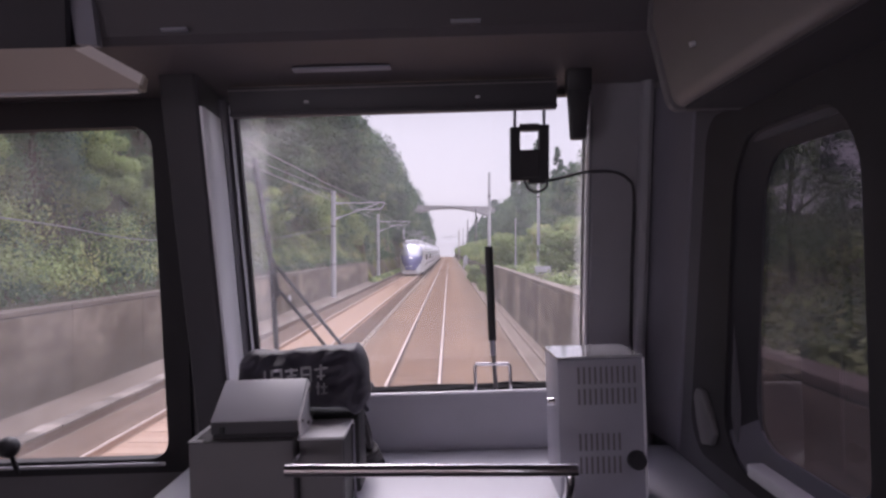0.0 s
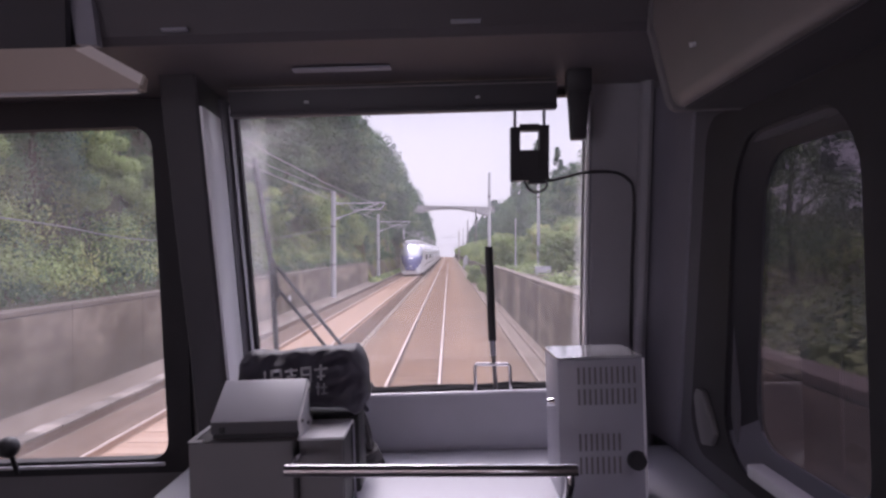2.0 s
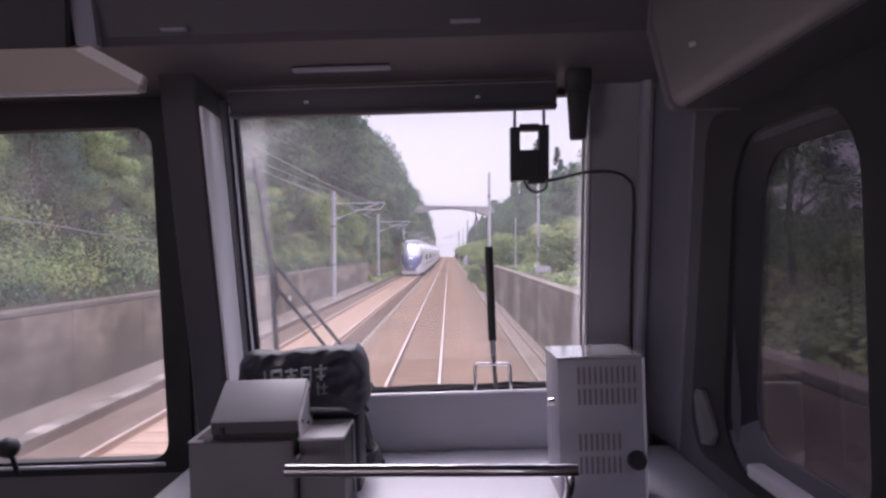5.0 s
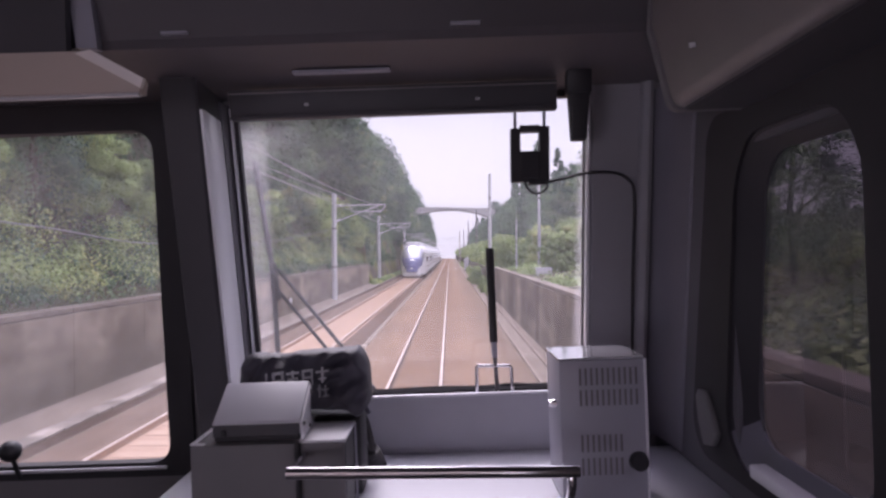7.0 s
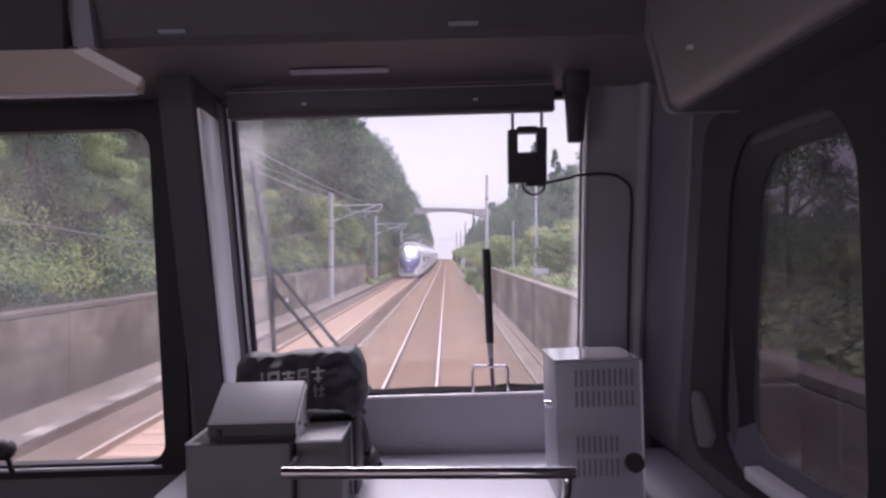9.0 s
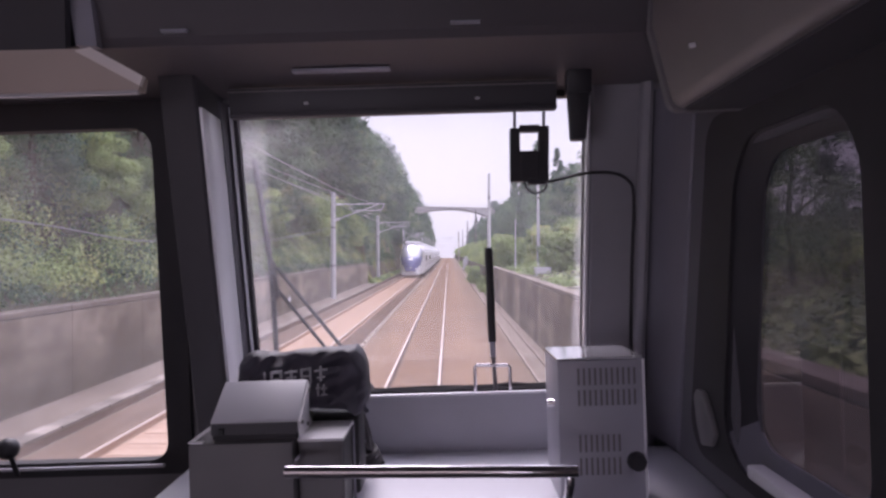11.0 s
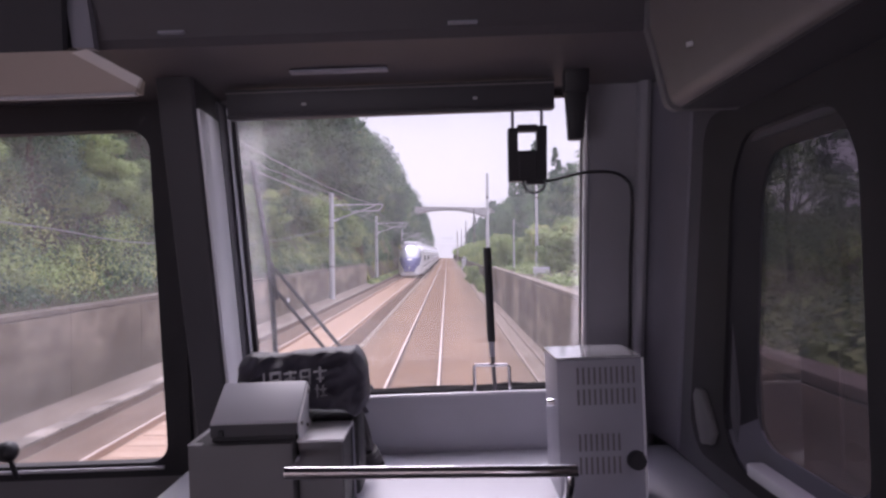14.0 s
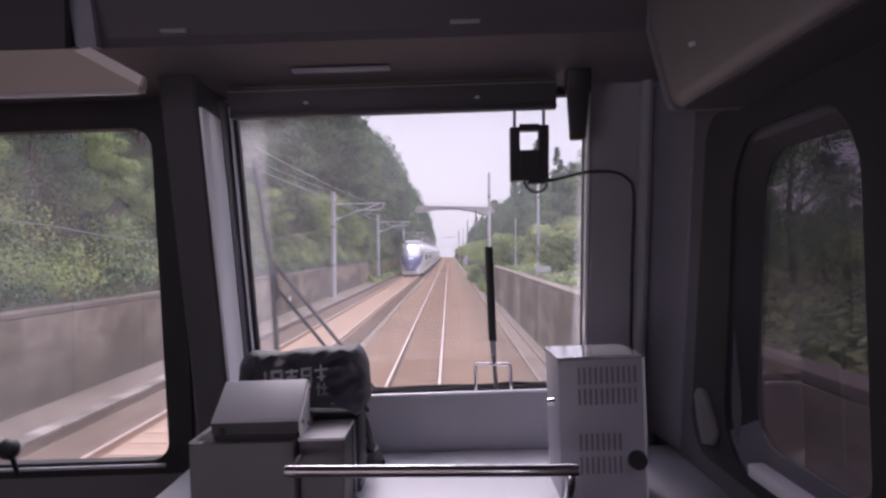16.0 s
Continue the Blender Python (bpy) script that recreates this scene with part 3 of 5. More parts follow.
part("bar", tube(bmesh.new(), [(-0.326, 1.35, 2.4265), (0.246, 1.35, 2.411)], 0.0124, 18), CHROME, h, smooth=True)
part("post", tube(bmesh.new(), curve_pts([(-0.322, 1.352, 2.426), (-0.322, 1.40, 2.423), (-0.322, 1.500, 2.420)]), 0.008, 10), CHROME, h, smooth=True)
part("post", tube(bmesh.new(), curve_pts([(0.236, 1.352, 2.411), (0.236, 1.356, 2.37), (0.236, 1.43, 2.30), (0.236, 1.462, 2.257)]), 0.010, 10), CHROME, h, smooth=True)
part("flange", tube(bmesh.new(), [(0.236, 1.462, 2.256), (0.236, 1.462, 2.266)], 0.022, 14), CHROME, h, smooth=True)
part("end_cap", tube(bmesh.new(), [(0.246, 1.35, 2.411), (0.252, 1.35, 2.411)], 0.0125, 18), CHROME, h, smooth=True)

# control box with sloping lid
c = thing("control_box", (-0.45, 1.6, 2.255), "grey metal control box with a sloping lid", "control box")
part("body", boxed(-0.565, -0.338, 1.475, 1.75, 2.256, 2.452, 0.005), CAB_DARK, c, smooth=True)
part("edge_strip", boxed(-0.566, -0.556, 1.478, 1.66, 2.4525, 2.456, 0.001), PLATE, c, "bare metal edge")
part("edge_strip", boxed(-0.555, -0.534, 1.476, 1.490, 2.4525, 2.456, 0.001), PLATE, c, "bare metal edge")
# Lid paled for light from above; dark strip paints its shaded front.
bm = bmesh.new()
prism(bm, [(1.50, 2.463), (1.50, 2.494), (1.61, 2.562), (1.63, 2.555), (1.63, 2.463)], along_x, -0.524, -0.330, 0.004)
part("lid", bm, LID, c, "sloping lid painted pale for the light on it", True)
part("lid_front_shade", boxed(-0.522, -0.332, 1.4965, 1.4995, 2.464, 2.490, 0.001), PILLAR, c, "dark strip painting the shade on the lid's front edge")
part("lid_seam", boxed(-0.520, -0.336, 1.503, 1.628, 2.453, 2.462), RUBBER, c)
part("hinge", prism(bmesh.new(), [(1.500, 2.453), (1.500, 2.490), (1.605, 2.553), (1.622, 2.546), (1.575, 2.500), (1.625, 2.462), (1.625, 2.453)], along_x, -0.3295, -0.3255), PLATE, c, "bright hinge plate")
for y_, z_ in ((1.512, 2.486), (1.575, 2.466), (1.603, 2.538)):
    part("rivet", tube(bmesh.new(), [(-0.3255, y_, z_), (-0.3215, y_, z_)], 0.0045, 8), CAB_DARK, c, "dark rivet")
part("latch", boxed(-0.503, -0.492, 1.490, 1.4965, 2.466, 2.480, 0.002), BLACK, c)

s = thing("switch_box", (-0.28, 1.58, 2.255), "small grey steel box with a bright top plate", "box")
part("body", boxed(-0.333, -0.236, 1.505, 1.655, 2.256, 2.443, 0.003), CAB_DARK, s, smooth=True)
# Black sheet on the closed side paints in the shade of an opening.
part("side_shade", boxed(-0.2358, -0.2345, 1.512, 1.648, 2.262, 2.436), BLACK, s, "black sheet painting the dark inside of an open side")
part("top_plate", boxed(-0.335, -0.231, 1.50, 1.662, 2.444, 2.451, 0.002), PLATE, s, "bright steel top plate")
part("bracket", tube(bmesh.new(), [(-0.232, 1.66, 2.447), (-0.229, 1.64, 2.40), (-0.2285, 1.64, 2.257)], 0.003, 6), STEEL, s)

# bag
b_ = thing("bag", (-0.37, 1.75, 2.255), "crumpled black fabric bag with faded grey print", "bag")
BAG_X = [-0.530, -0.524, -0.512, -0.495, -0.43, -0.33, -0.250, -0.228, -0.214, -0.204, -0.198]     # outline of the stuffed bag: top and foot
BAG_TOP = [2.560, 2.585, 2.606, 2.614, 2.609, 2.618, 2.620, 2.624, 2.606, 2.585, 2.54]
BAG_LOW = [2.500, 2.490, 2.478, 2.474, 2.474, 2.476, 2.470, 2.452, 2.462, 2.475, 2.50]
bm = bmesh.new()
NU, NV = 64, 36
for sgn in (-1, 1):
    rows = []
    for i in range(NU + 1):
        x = BAG_X[0] + (BAG_X[-1] - BAG_X[0]) * i / NU
        lo_, hi_ = float(np.interp(x, BAG_X, BAG_LOW)), float(np.interp(x, BAG_X, BAG_TOP))
        u = 2 * i / NU - 1
        row = []
        for j in range(NV + 1):
            v = 2 * j / NV - 1
            z = lo_ + (hi_ - lo_) * j / NV
            full = max(0.0, 1 - abs(u) ** 16) ** 0.5 * max(0.0, 1 - abs(v) ** 26) ** 0.5
            crease = 1 - abs(noise.noise(Vector((x * 15 + z * 11, 3.7, z * 26 - x * 17)))) * 2.6
            slack = 0.5 + 1.3 * max(0.0, u) ** 2 + 0.7 * max(0.0, v) * (u < 0)
            push = 0.015 * noise.noise(Vector((x * 13, 0.4, z * 15))) + 0.011 * slack * crease
            lump = 0.003 * noise.noise(Vector((x * 38, 5.1, z * 3))) * max(0.0, v) ** 3
            row.append(bm.verts.new((x, 1.75 + sgn * (0.085 * full * (1 - 0.62 * ((v + 1) / 2) ** 1.5) + push * full), z + lump)))
        rows.append(row)
    for ra, rb in zip(rows, rows[1:]):
        for j in range(NV):
            bm.faces.new((ra[j], ra[j + 1], rb[j + 1], rb[j]))
bmesh.ops.remove_doubles(bm, verts=bm.verts[:], dist=0.0004)
part("cover", bm, FABRIC, b_, smooth=True)
part("stand", boxed(-0.52, -0.222, 1.70, 1.82, 2.256, 2.45, 0.01), BLACK, b_, smooth=True)
STROKES = (((0, 0, 0.3, 1),), ((0, 0, 0.2, 1), (0.8, 0, 1, 1), (0, 0.84, 1, 1), (0, 0.42, 1, 0.56)), ((0, 0.8, 1, 0.92), (0.1, 0.45, 0.9, 0.58), (0.42, 0, 0.58, 1), (0.1, 0.1, 0.9, 0.22)),
           ((0, 0, 0.18, 1), (0.82, 0, 1, 1), (0, 0.86, 1, 1), (0, 0.44, 1, 0.56), (0, 0, 1, 0.12)), ((0, 0.66, 1, 0.78), (0.42, 0, 0.58, 1), (0.2, 0.2, 0.8, 0.3)), ((0.1, 0.6, 0.45, 0.72), (0.22, 0, 0.34, 1), (0.5, 0.5, 1, 0.62), (0.68, 0, 0.8, 0.9), (0.5, 0, 1, 0.1)))
for (x, w_, z0, z1), strokes in zip(((-0.438, 0.012, 2.540, 2.582), (-0.414, 0.028, 2.540, 2.582), (-0.378, 0.030, 2.540, 2.580), (-0.342, 0.026, 2.540, 2.579), (-0.306, 0.032, 2.543, 2.580), (-0.307, 0.031, 2.508, 2.538)), STROKES):
    bm = bmesh.new()
    for a, b, c, d in strokes:
        box(bm, x - w_ / 2 + a * w_, x - w_ / 2 + c * w_, 1.6505, 1.656, z0 + b * (z1 - z0), z0 + d * (z1 - z0))
    for v in bm.verts:      # the line of print climbs a little
        v.co.z += 0.10 * (v.co.x + 0.36)
    part("print_bar", bm, PRINT, b_, "faded grey print")
part("strap", tube(bmesh.new(), curve_pts([(-0.225, 1.70, 2.50), (-0.205, 1.69, 2.47), (-0.200, 1.69, 2.462)]), 0.006, 6), FABRIC, b_)

k_ = thing("cable_coil", (-0.26, 1.92, 2.255), "coiled black cable lying on the desk", "cable")
pts = [(-0.238 + (0.047 - 0.0006 * a) * math.cos(a * 0.7), 1.925 + 0.060 * math.sin(a * 0.7), 2.263 + 0.0013 * a) for a in range(30)]
part("coil", tube(bmesh.new(), curve_pts(pts, 2), 0.009, 7), RUBBER, k_, smooth=True)
part("lead", tube(bmesh.new(), curve_pts([pts[-1], (-0.215, 1.86, 2.33), (-0.222, 1.82, 2.40), (-0.24, 1.80, 2.46)]), 0.010, 6), RUBBER, k_, smooth=True)
part("plug", boxed(-0.222, -0.196, 1.895, 1.925, 2.258, 2.285, 0.005), BLACK, k_, smooth=True)

# tall vented box in the corner
q_ = thing("equipment_box", (0.36, 1.7, 2.255), "grey steel equipment box with vent slots and a black knob", "equipment box")
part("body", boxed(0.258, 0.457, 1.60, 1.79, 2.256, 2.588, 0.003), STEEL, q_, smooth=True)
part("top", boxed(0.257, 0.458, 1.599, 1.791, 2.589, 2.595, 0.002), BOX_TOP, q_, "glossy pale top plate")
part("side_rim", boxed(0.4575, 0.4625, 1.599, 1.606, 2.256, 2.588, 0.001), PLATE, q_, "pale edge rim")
for x0, n_, z0, z1 in ((0.307, 11, 2.530, 2.570), (0.307, 11, 2.482, 2.519), (0.307, 8, 2.374, 2.414), (0.307, 8, 2.320, 2.360)):
    for i in range(n_):
        part("vent_slot", boxed(x0 + i * 0.0131 - 0.0025, x0 + i * 0.0131 + 0.0025, 1.5985, 1.6005, z0, z1), CAB_DARK, q_)
part("knob", tube(bmesh.new(), [(0.437, 1.60, 2.350), (0.437, 1.588, 2.350), (0.437, 1.582, 2.350)], 0.0225, 24, 0.020), BLACK, q_, "round black knob", True)
part("lock", tube(bmesh.new(), [(0.259, 1.66, 2.478), (0.244, 1.66, 2.478), (0.240, 1.66, 2.478)], 0.010, 12, 0.007), CHROME, q_, "chrome lock", True)

# black wand in a bracket
w = thing("signal_wand", (0.148, 2.11, 2.413), "upright black wand on a thin metal rod", "wand")
part("sleeve", tube(bmesh.new(), [(0.1395, 2.11, 2.862), (0.1425, 2.11, 2.572)], 0.0125, 14), BLACK, w, "black sleeve", True)
part("collar", tube(bmesh.new(), [(0.1425, 2.11, 2.572), (0.144, 2.11, 2.525)], 0.009, 12), STEEL, w, smooth=True)
part("rod", tube(bmesh.new(), [(0.144, 2.11, 2.53), (0.149, 2.11, 2.414)], 0.0065, 10), CAB_DARK, w, smooth=True)
u_ = thing("bracket", (0.138, 2.085, 2.413), "chrome hoop bracket standing on the ledge", "bracket")
part("hoop", tube(bmesh.new(), [(0.085, 2.085, 2.414), (0.085, 2.085, 2.499), (0.090, 2.085, 2.504), (0.186, 2.085, 2.501), (0.192, 2.085, 2.495), (0.192, 2.085, 2.414)], 0.0052, 8), CHROME, u_, smooth=True)
for x in (0.085, 0.192):
    part("foot", boxed(x - 0.02, x + 0.02, 2.07, 2.10, 2.413, 2.418, 0.001), CHROME, u_)
w = thing("wiring", (0, 2.14, 2.414), "black cables along the foot of the windscreen", "cable")
for i in range(3):
    pts = [(-0.24 + 0.055 * j, 2.128 + 0.014 * i, 2.421 + 0.003 * i + 0.006 * noise.noise(Vector((j * 0.7, i * 3.1, 0)))) for j in range(13)]
    part("cable", tube(bmesh.new(), curve_pts(pts, 3), 0.006, 6), RUBBER, w, smooth=True)

# sun blind, mirror, monitor
s = thing("sun_blind", (-0.12, 1.86, 3.24), "dark roller blind case above the windscreen", "sun blind")
part("case", slab(bmesh.new(), -0.572, 0.321, 3.245, 3.312, 1.945, 1.985, 0.004), PILLAR, s, smooth=True)
part("lip", slab(bmesh.new(), -0.572, 0.321, 3.234, 3.246, 1.940, 1.975, 0.003), PILLAR, s, smooth=True)
for x in (-0.36, 0.105):
    part("clip", slab(bmesh.new(), x - 0.007, x + 0.006, 3.264, 3.271, 1.936, 1.946, 0.002), TRIM, s)
part("edge_strip", slab(bmesh.new(), -0.572, 0.321, 3.300, 3.303, 1.939, 1.945), CAB_DARK, s)
m_ = thing("camera_holder", (0.37, 1.81, 3.315), "black clamp with a tapered lens hood hung from the header", "camera")
part("clamp", slab(bmesh.new(), 0.338, 0.404, 3.262, 3.322, 1.885, 1.93, 0.006), BLACK, m_, smooth=True)
bm = bmesh.new()
prism(bm, [(0.343, 3.268), (0.353, 3.143), (0.391, 3.143), (0.400, 3.268)], raked, 1.89, 1.93, 0.005)
part("hood", bm, BLACK, m_, smooth=True)
m_ = thing("monitor", (0.25, 1.92, 3.234), "small black monitor case hung on two brackets", "monitor")
D = (0.196, 0.303, 3.045, 3.198)
bm = bmesh.new()
for a in ((D[0], 0.222, D[2], D[3] - 0.008), (0.276, D[1], D[2], D[3] - 0.004), (0.222, 0.276, D[2], 3.128), (0.222, 0.276, 3.181, D[3])):
    slab(bm, *a, 1.965, 1.998)
part("case", bm, BLACK, m_)
part("face", slab(bmesh.new(), 0.224, 0.274, 3.052, 3.124, 1.960, 1.966, 0.002), RUBBER, m_)
for x in (0.2085, 0.2895):
    part("bracket", slab(bmesh.new(), x - 0.004, x + 0.004, 3.19, 3.25, 1.972, 1.980), STEEL, m_)
part("plug", slab(bmesh.new(), 0.245, 0.295, 3.036, 3.048, 1.968, 1.99, 0.003), RUBBER, m_, smooth=True)
w = thing("monitor_cable", (0.574, 2.04, 2.50), "thin black cable looped from the monitor to the desk", "cable")
loop = [raked(x, z, y) for x, z, y in ((0.235, 3.045, 1.98), (0.245, 3.023, 1.975), (0.265, 3.012, 1.975), (0.288, 3.018, 1.975), (0.300, 3.034, 1.98), (0.285, 3.043, 1.98), (0.262, 3.038, 1.98))]
part("loop", tube(bmesh.new(), curve_pts(loop), 0.0035, 8), RUBBER, w, smooth=True)
run = [raked(x, z, y) for x, z, y in ((0.300, 3.043, 1.985), (0.36, 3.056, 2.0), (0.417, 3.068, 2.02), (0.499, 3.069, 2.04), (0.545, 3.048, 2.045), (0.566, 3.00, 2.047), (0.566, 2.8, 2.047), (0.570, 2.55, 2.047), (0.575, 2.42, 2.047))]
part("run", tube(bmesh.new(), curve_pts(run), 0.0042, 8), RUBBER, w, smooth=True)

# header fittings
hb = thing("display_box", (-1.1, 1.47, 3.22), "beige panelled box above the side windscreen", "box")
bm = bmesh.new()
prism(bm, [(-1.75, 3.220), (-0.630, 3.212), (-0.625, 3.240), (-0.732, 3.302), (-1.75, 3.308)], along_y, 1.43, 1.466)
part("face", bm, BEIGE, hb, "beige panel")
bm = bmesh.new()
prism(bm, [(-0.756, 3.294), (-0.724, 3.301), (-0.614, 3.237), (-0.622, 3.217)], along_y, 1.417, 1.4295)
part("edge_trim", bm, EDGE, hb, "sloping edge trim painted pale for the light on it")
part("lower_trim", boxed(-1.75, -0.628, 1.420, 1.436, 3.202, 3.209, 0.002), TRIM, hb, "pale trim strip")
part("hanger", boxed(-1.75, -0.786, 1.44, 1.462, 3.30, 3.435), PILLAR, hb)
hb = thing("roof_hatch", (-1.2, 1.5, 3.34), "black panel painting a shaded recess, framed by a grey strip", "hatch")
bm = bmesh.new()
prism(bm, [(-0.780, 3.322), (-0.734, 3.318), (-0.753, 3.50), (-0.801, 3.50)], along_y, 1.468, 1.492)
part("frame_strip", bm, CAB_GREY, hb, "grey strip")
# No real depth here: the black colour paints the recess's shade.
part("panel", boxed(-2.0, -0.783, 1.476, 1.49, 3.322, 3.43), BLACK, hb)
part("frame_strip", boxed(-2.0, -0.802, 1.466, 1.49, 3.43, 3.50), CAB_GREY, hb)
hs = thing("roof_vent", (-0.24, 1.72, 3.32), "pale slotted vent plate under the header", "vent")
part("plate", boxed(-0.366, -0.120, 1.700, 1.730, 3.314, 3.321, 0.002), CAB_GREY, hs)
for x0, x1 in ((-0.600, -0.545), (0.03, 0.095)):
    sl = thing("header_slot", (x0, 1.495, 3.35), "thin bright slot strip in the header", "slot", "header slots")
    part("strip", boxed(x0, x1, 1.478, 1.492, 3.349, 3.354), STEEL, sl)
bm = bmesh.new()
prof = [(0.470, 3.520), (0.459, 3.318), (0.464, 3.30), (0.494, 3.166), (0.498, 3.156), (0.505, 3.148), (0.516, 3.143), (0.657, 3.146), (0.657, 3.520)]
prism(bm, prof, along_y, -0.40, 1.45)
oh = thing("overhead_locker", (0.55, 0.5, 3.13), "brown-grey overhead locker along the side wall", "locker")
part("body", bm, LOCKER, oh, smooth=True)
# Dark sheet below the locker paints in its unlit underside.
part("under_shade", boxed(0.520, 0.655, -0.40, 1.44, 3.137, 3.1425), PILLAR, oh, "dark sheet painting the shade on the underside")
part("end_cap", prism(bmesh.new(), [(x - 0.006, z - 0.006) for x, z in prof[1:7]] + [(0.657, 3.138), (0.657, 3.515), (0.47, 3.515)], along_y, 1.452, 1.475), CAB_DARK, oh)
part("screw", tube(bmesh.new(), [(0.480, 1.27, 3.224), (0.470, 1.27, 3.222)], 0.005, 10), WHITE, oh, "small white plug")

# knob of the sliding window and lever on the side wall
n_ = thing("window_knob", raked(-1.39, 2.267, 2.05), "round black knob on the window frame", "knob")
bm = bmesh.new()
bmesh.ops.create_uvsphere(bm, u_segments=20, v_segments=12, radius=0.033)
bmesh.ops.translate(bm, verts=bm.verts[:], vec=raked(-1.372, 2.282, 2.0))
part("ball", bm, BLACK, n_, smooth=True)
part("stem", tube(bmesh.new(), [raked(-1.372, 2.282, 2.0), raked(-1.385, 2.18, 2.04)], 0.008, 10), BLACK, n_, smooth=True)
lv = thing("side_lever", (XR - 0.012, 1.74, 2.38), "grey plastic lever on the dark side wall", "lever")
part("grip", prism(bmesh.new(), [(1.765, 2.462), (1.745, 2.484), (1.702, 2.486), (1.668, 2.440), (1.632, 2.396), (1.66, 2.360), (1.722, 2.346), (1.745, 2.400)], along_x, XR - 0.028, XR - 0.012, 0.006), CAB_DARK, lv, "dark grey grip", True)

# wiper outside the windscreen
wp = thing("windscreen_wiper", raked(-0.38, 2.5, 2.2), "black wiper with twin arms resting on the windscreen", "wiper")
part("blade", tube(bmesh.new(), [raked(-0.575, 3.157, 2.17), raked(-0.549, 2.82, 2.165), raked(-0.560, 2.42, 2.17)], 0.0085, 8), BLACK, wp, smooth=True)
part("arm", tube(bmesh.new(), [raked(-0.540, 2.820, 2.19), raked(-0.345, 2.545, 2.2), raked(-0.25, 2.40, 2.2)], 0.0065, 8), BLACK, wp, smooth=True)
part("arm", tube(bmesh.new(), [raked(-0.540, 2.745, 2.19), raked(-0.400, 2.545, 2.2), raked(-0.30, 2.40, 2.2)], 0.006, 8), BLACK, wp, smooth=True)
part("joint", tube(bmesh.new(), [raked(-0.552, 2.84, 2.18), raked(-0.545, 2.72, 2.18)], 0.012, 8), BLACK, wp, smooth=True)

for ob in [o for o in scene.objects if o.parent is None and o not in (cam, sun)]:      # the whole vehicle leans
    ob.matrix_basis = LEAN @ ob.matrix_basis

# ---------------------------------------------------------------- outside: ground, tracks, walls
TX, KX = -0.78, -4.28      # middles of the two tracks
Y0, Y1 = -130.0, 900.0


def closed(bm, prof, y0=Y0, y1=Y1):
    return prism(bm, prof, along_y, y0, y1)


bm = bmesh.new()
g = [bm.verts.new(p) for p in ((-4000, -600, -0.75), (4000, -600, -0.75), (4000, 4500, -0.75), (-4000, 4500, -0.75))]
bm.faces.new(g)
structure("ground", bm, GROUND, "grassy ground reaching the horizon", "ground")
structure("ballast", closed(bmesh.new(), [(-3.0, -0.74), (-2.82, -0.26), (-2.1, -0.15), (0.6, -0.15), (1.3, -0.2), (2.15, -0.25), (2.15, -0.74)]), BALLAST, "rust-brown ballast bed of the track", "ballast")
structure("far_trackbed", closed(bmesh.new(), [(-5.16, -0.74), (-5.16, -0.05), (-4.98, -0.075), (-3.58, -0.075), (-3.44, -0.05), (-3.44, -0.74)]), PINK_BED, "rust-dusted bed of the neighbouring track", "track bed")
structure("far_shoulder", closed(bmesh.new(), [(-6.12, -0.74), (-6.12, -0.10), (-5.7, -0.09), (-5.3, -0.03), (-5.16, -0.05), (-5.16, -0.74)]), BROWN, "brown ballast shoulder beyond the neighbouring track", "ballast")
structure("kerb_1", closed(bmesh.new(), [(-3.44, -0.74), (-3.44, -0.05), (-3.40, -0.06), (-2.96, -0.25), (-2.88, -0.28), (-2.86, -0.74)]), EDGE_BROWN, "sloping rust-brown edge beside the neighbouring track", "kerb")
# Near-black strip paints the shadows below and between the foot blocks.
structure("kerb_shade", closed(bmesh.new(), [(-2.98, -0.40), (-2.98, -0.238), (-2.95, -0.245), (-2.865, -0.262), (-2.85, -0.40)]), BLOCK_SHADE, "dark strip painting the shade between the foot blocks along the sloping edge", "kerb")
structure("path_left", closed(bmesh.new(), [(-7.25, -0.74), (-7.25, 0.16), (-6.95, 0.08), (-6.65, 0.03), (-6.44, -0.02), (-6.12, -0.10), (-6.12, -0.74)]), PATH, "dusty path at the foot of the wall", "path")
structure("kerb_5", closed(bmesh.new(), [(-6.43, -0.2), (-6.43, 0.06), (-6.15, 0.06), (-6.15, -0.2)]), BROWN, "concrete cable trough closed with pale lids", "kerb")
structure("path_right", closed(bmesh.new(), [(2.15, -0.74), (2.15, -0.23), (2.50, -0.23), (2.95, -0.2), (2.95, -0.74)]), PATH, "dusty grey-brown path beside the wall", "path")
structure("kerb_3", closed(bmesh.new(), [(2.09, -0.3), (2.09, -0.18), (2.14, -0.18), (2.14, -0.3)]), KERB, "thin pale kerb of the cable trough", "kerb")
structure("kerb_4", closed(bmesh.new(), [(2.56, -0.3), (2.56, -0.16), (2.61, -0.16), (2.61, -0.3)]), KERB, "thin pale kerb of the cable trough", "kerb")


def rail(name, x, h=0.0, web=None):
    t = thing(name, (x, Y0, h - 0.15), "steel rail with a bright running surface", "rail", "rails")
    part("web", closed(bmesh.new(), [(x - 0.06, h - 0.15), (x + 0.06, h - 0.15), (x + 0.06, h - 0.135), (x + 0.01, h - 0.12), (x + 0.01, h - 0.04), (x + 0.032, h - 0.03), (x + 0.032, h - 0.013), (x - 0.032, h - 0.013), (x - 0.032, h - 0.03), (x - 0.01, h - 0.04), (x - 0.01, h - 0.12), (x - 0.06, h - 0.135)]), web or RUST, t, "rusty web")
    part("head", closed(bmesh.new(), [(x - 0.030, h - 0.012), (x + 0.030, h - 0.012), (x + 0.026, h), (x - 0.026, h)]), RAIL, t, "worn head")


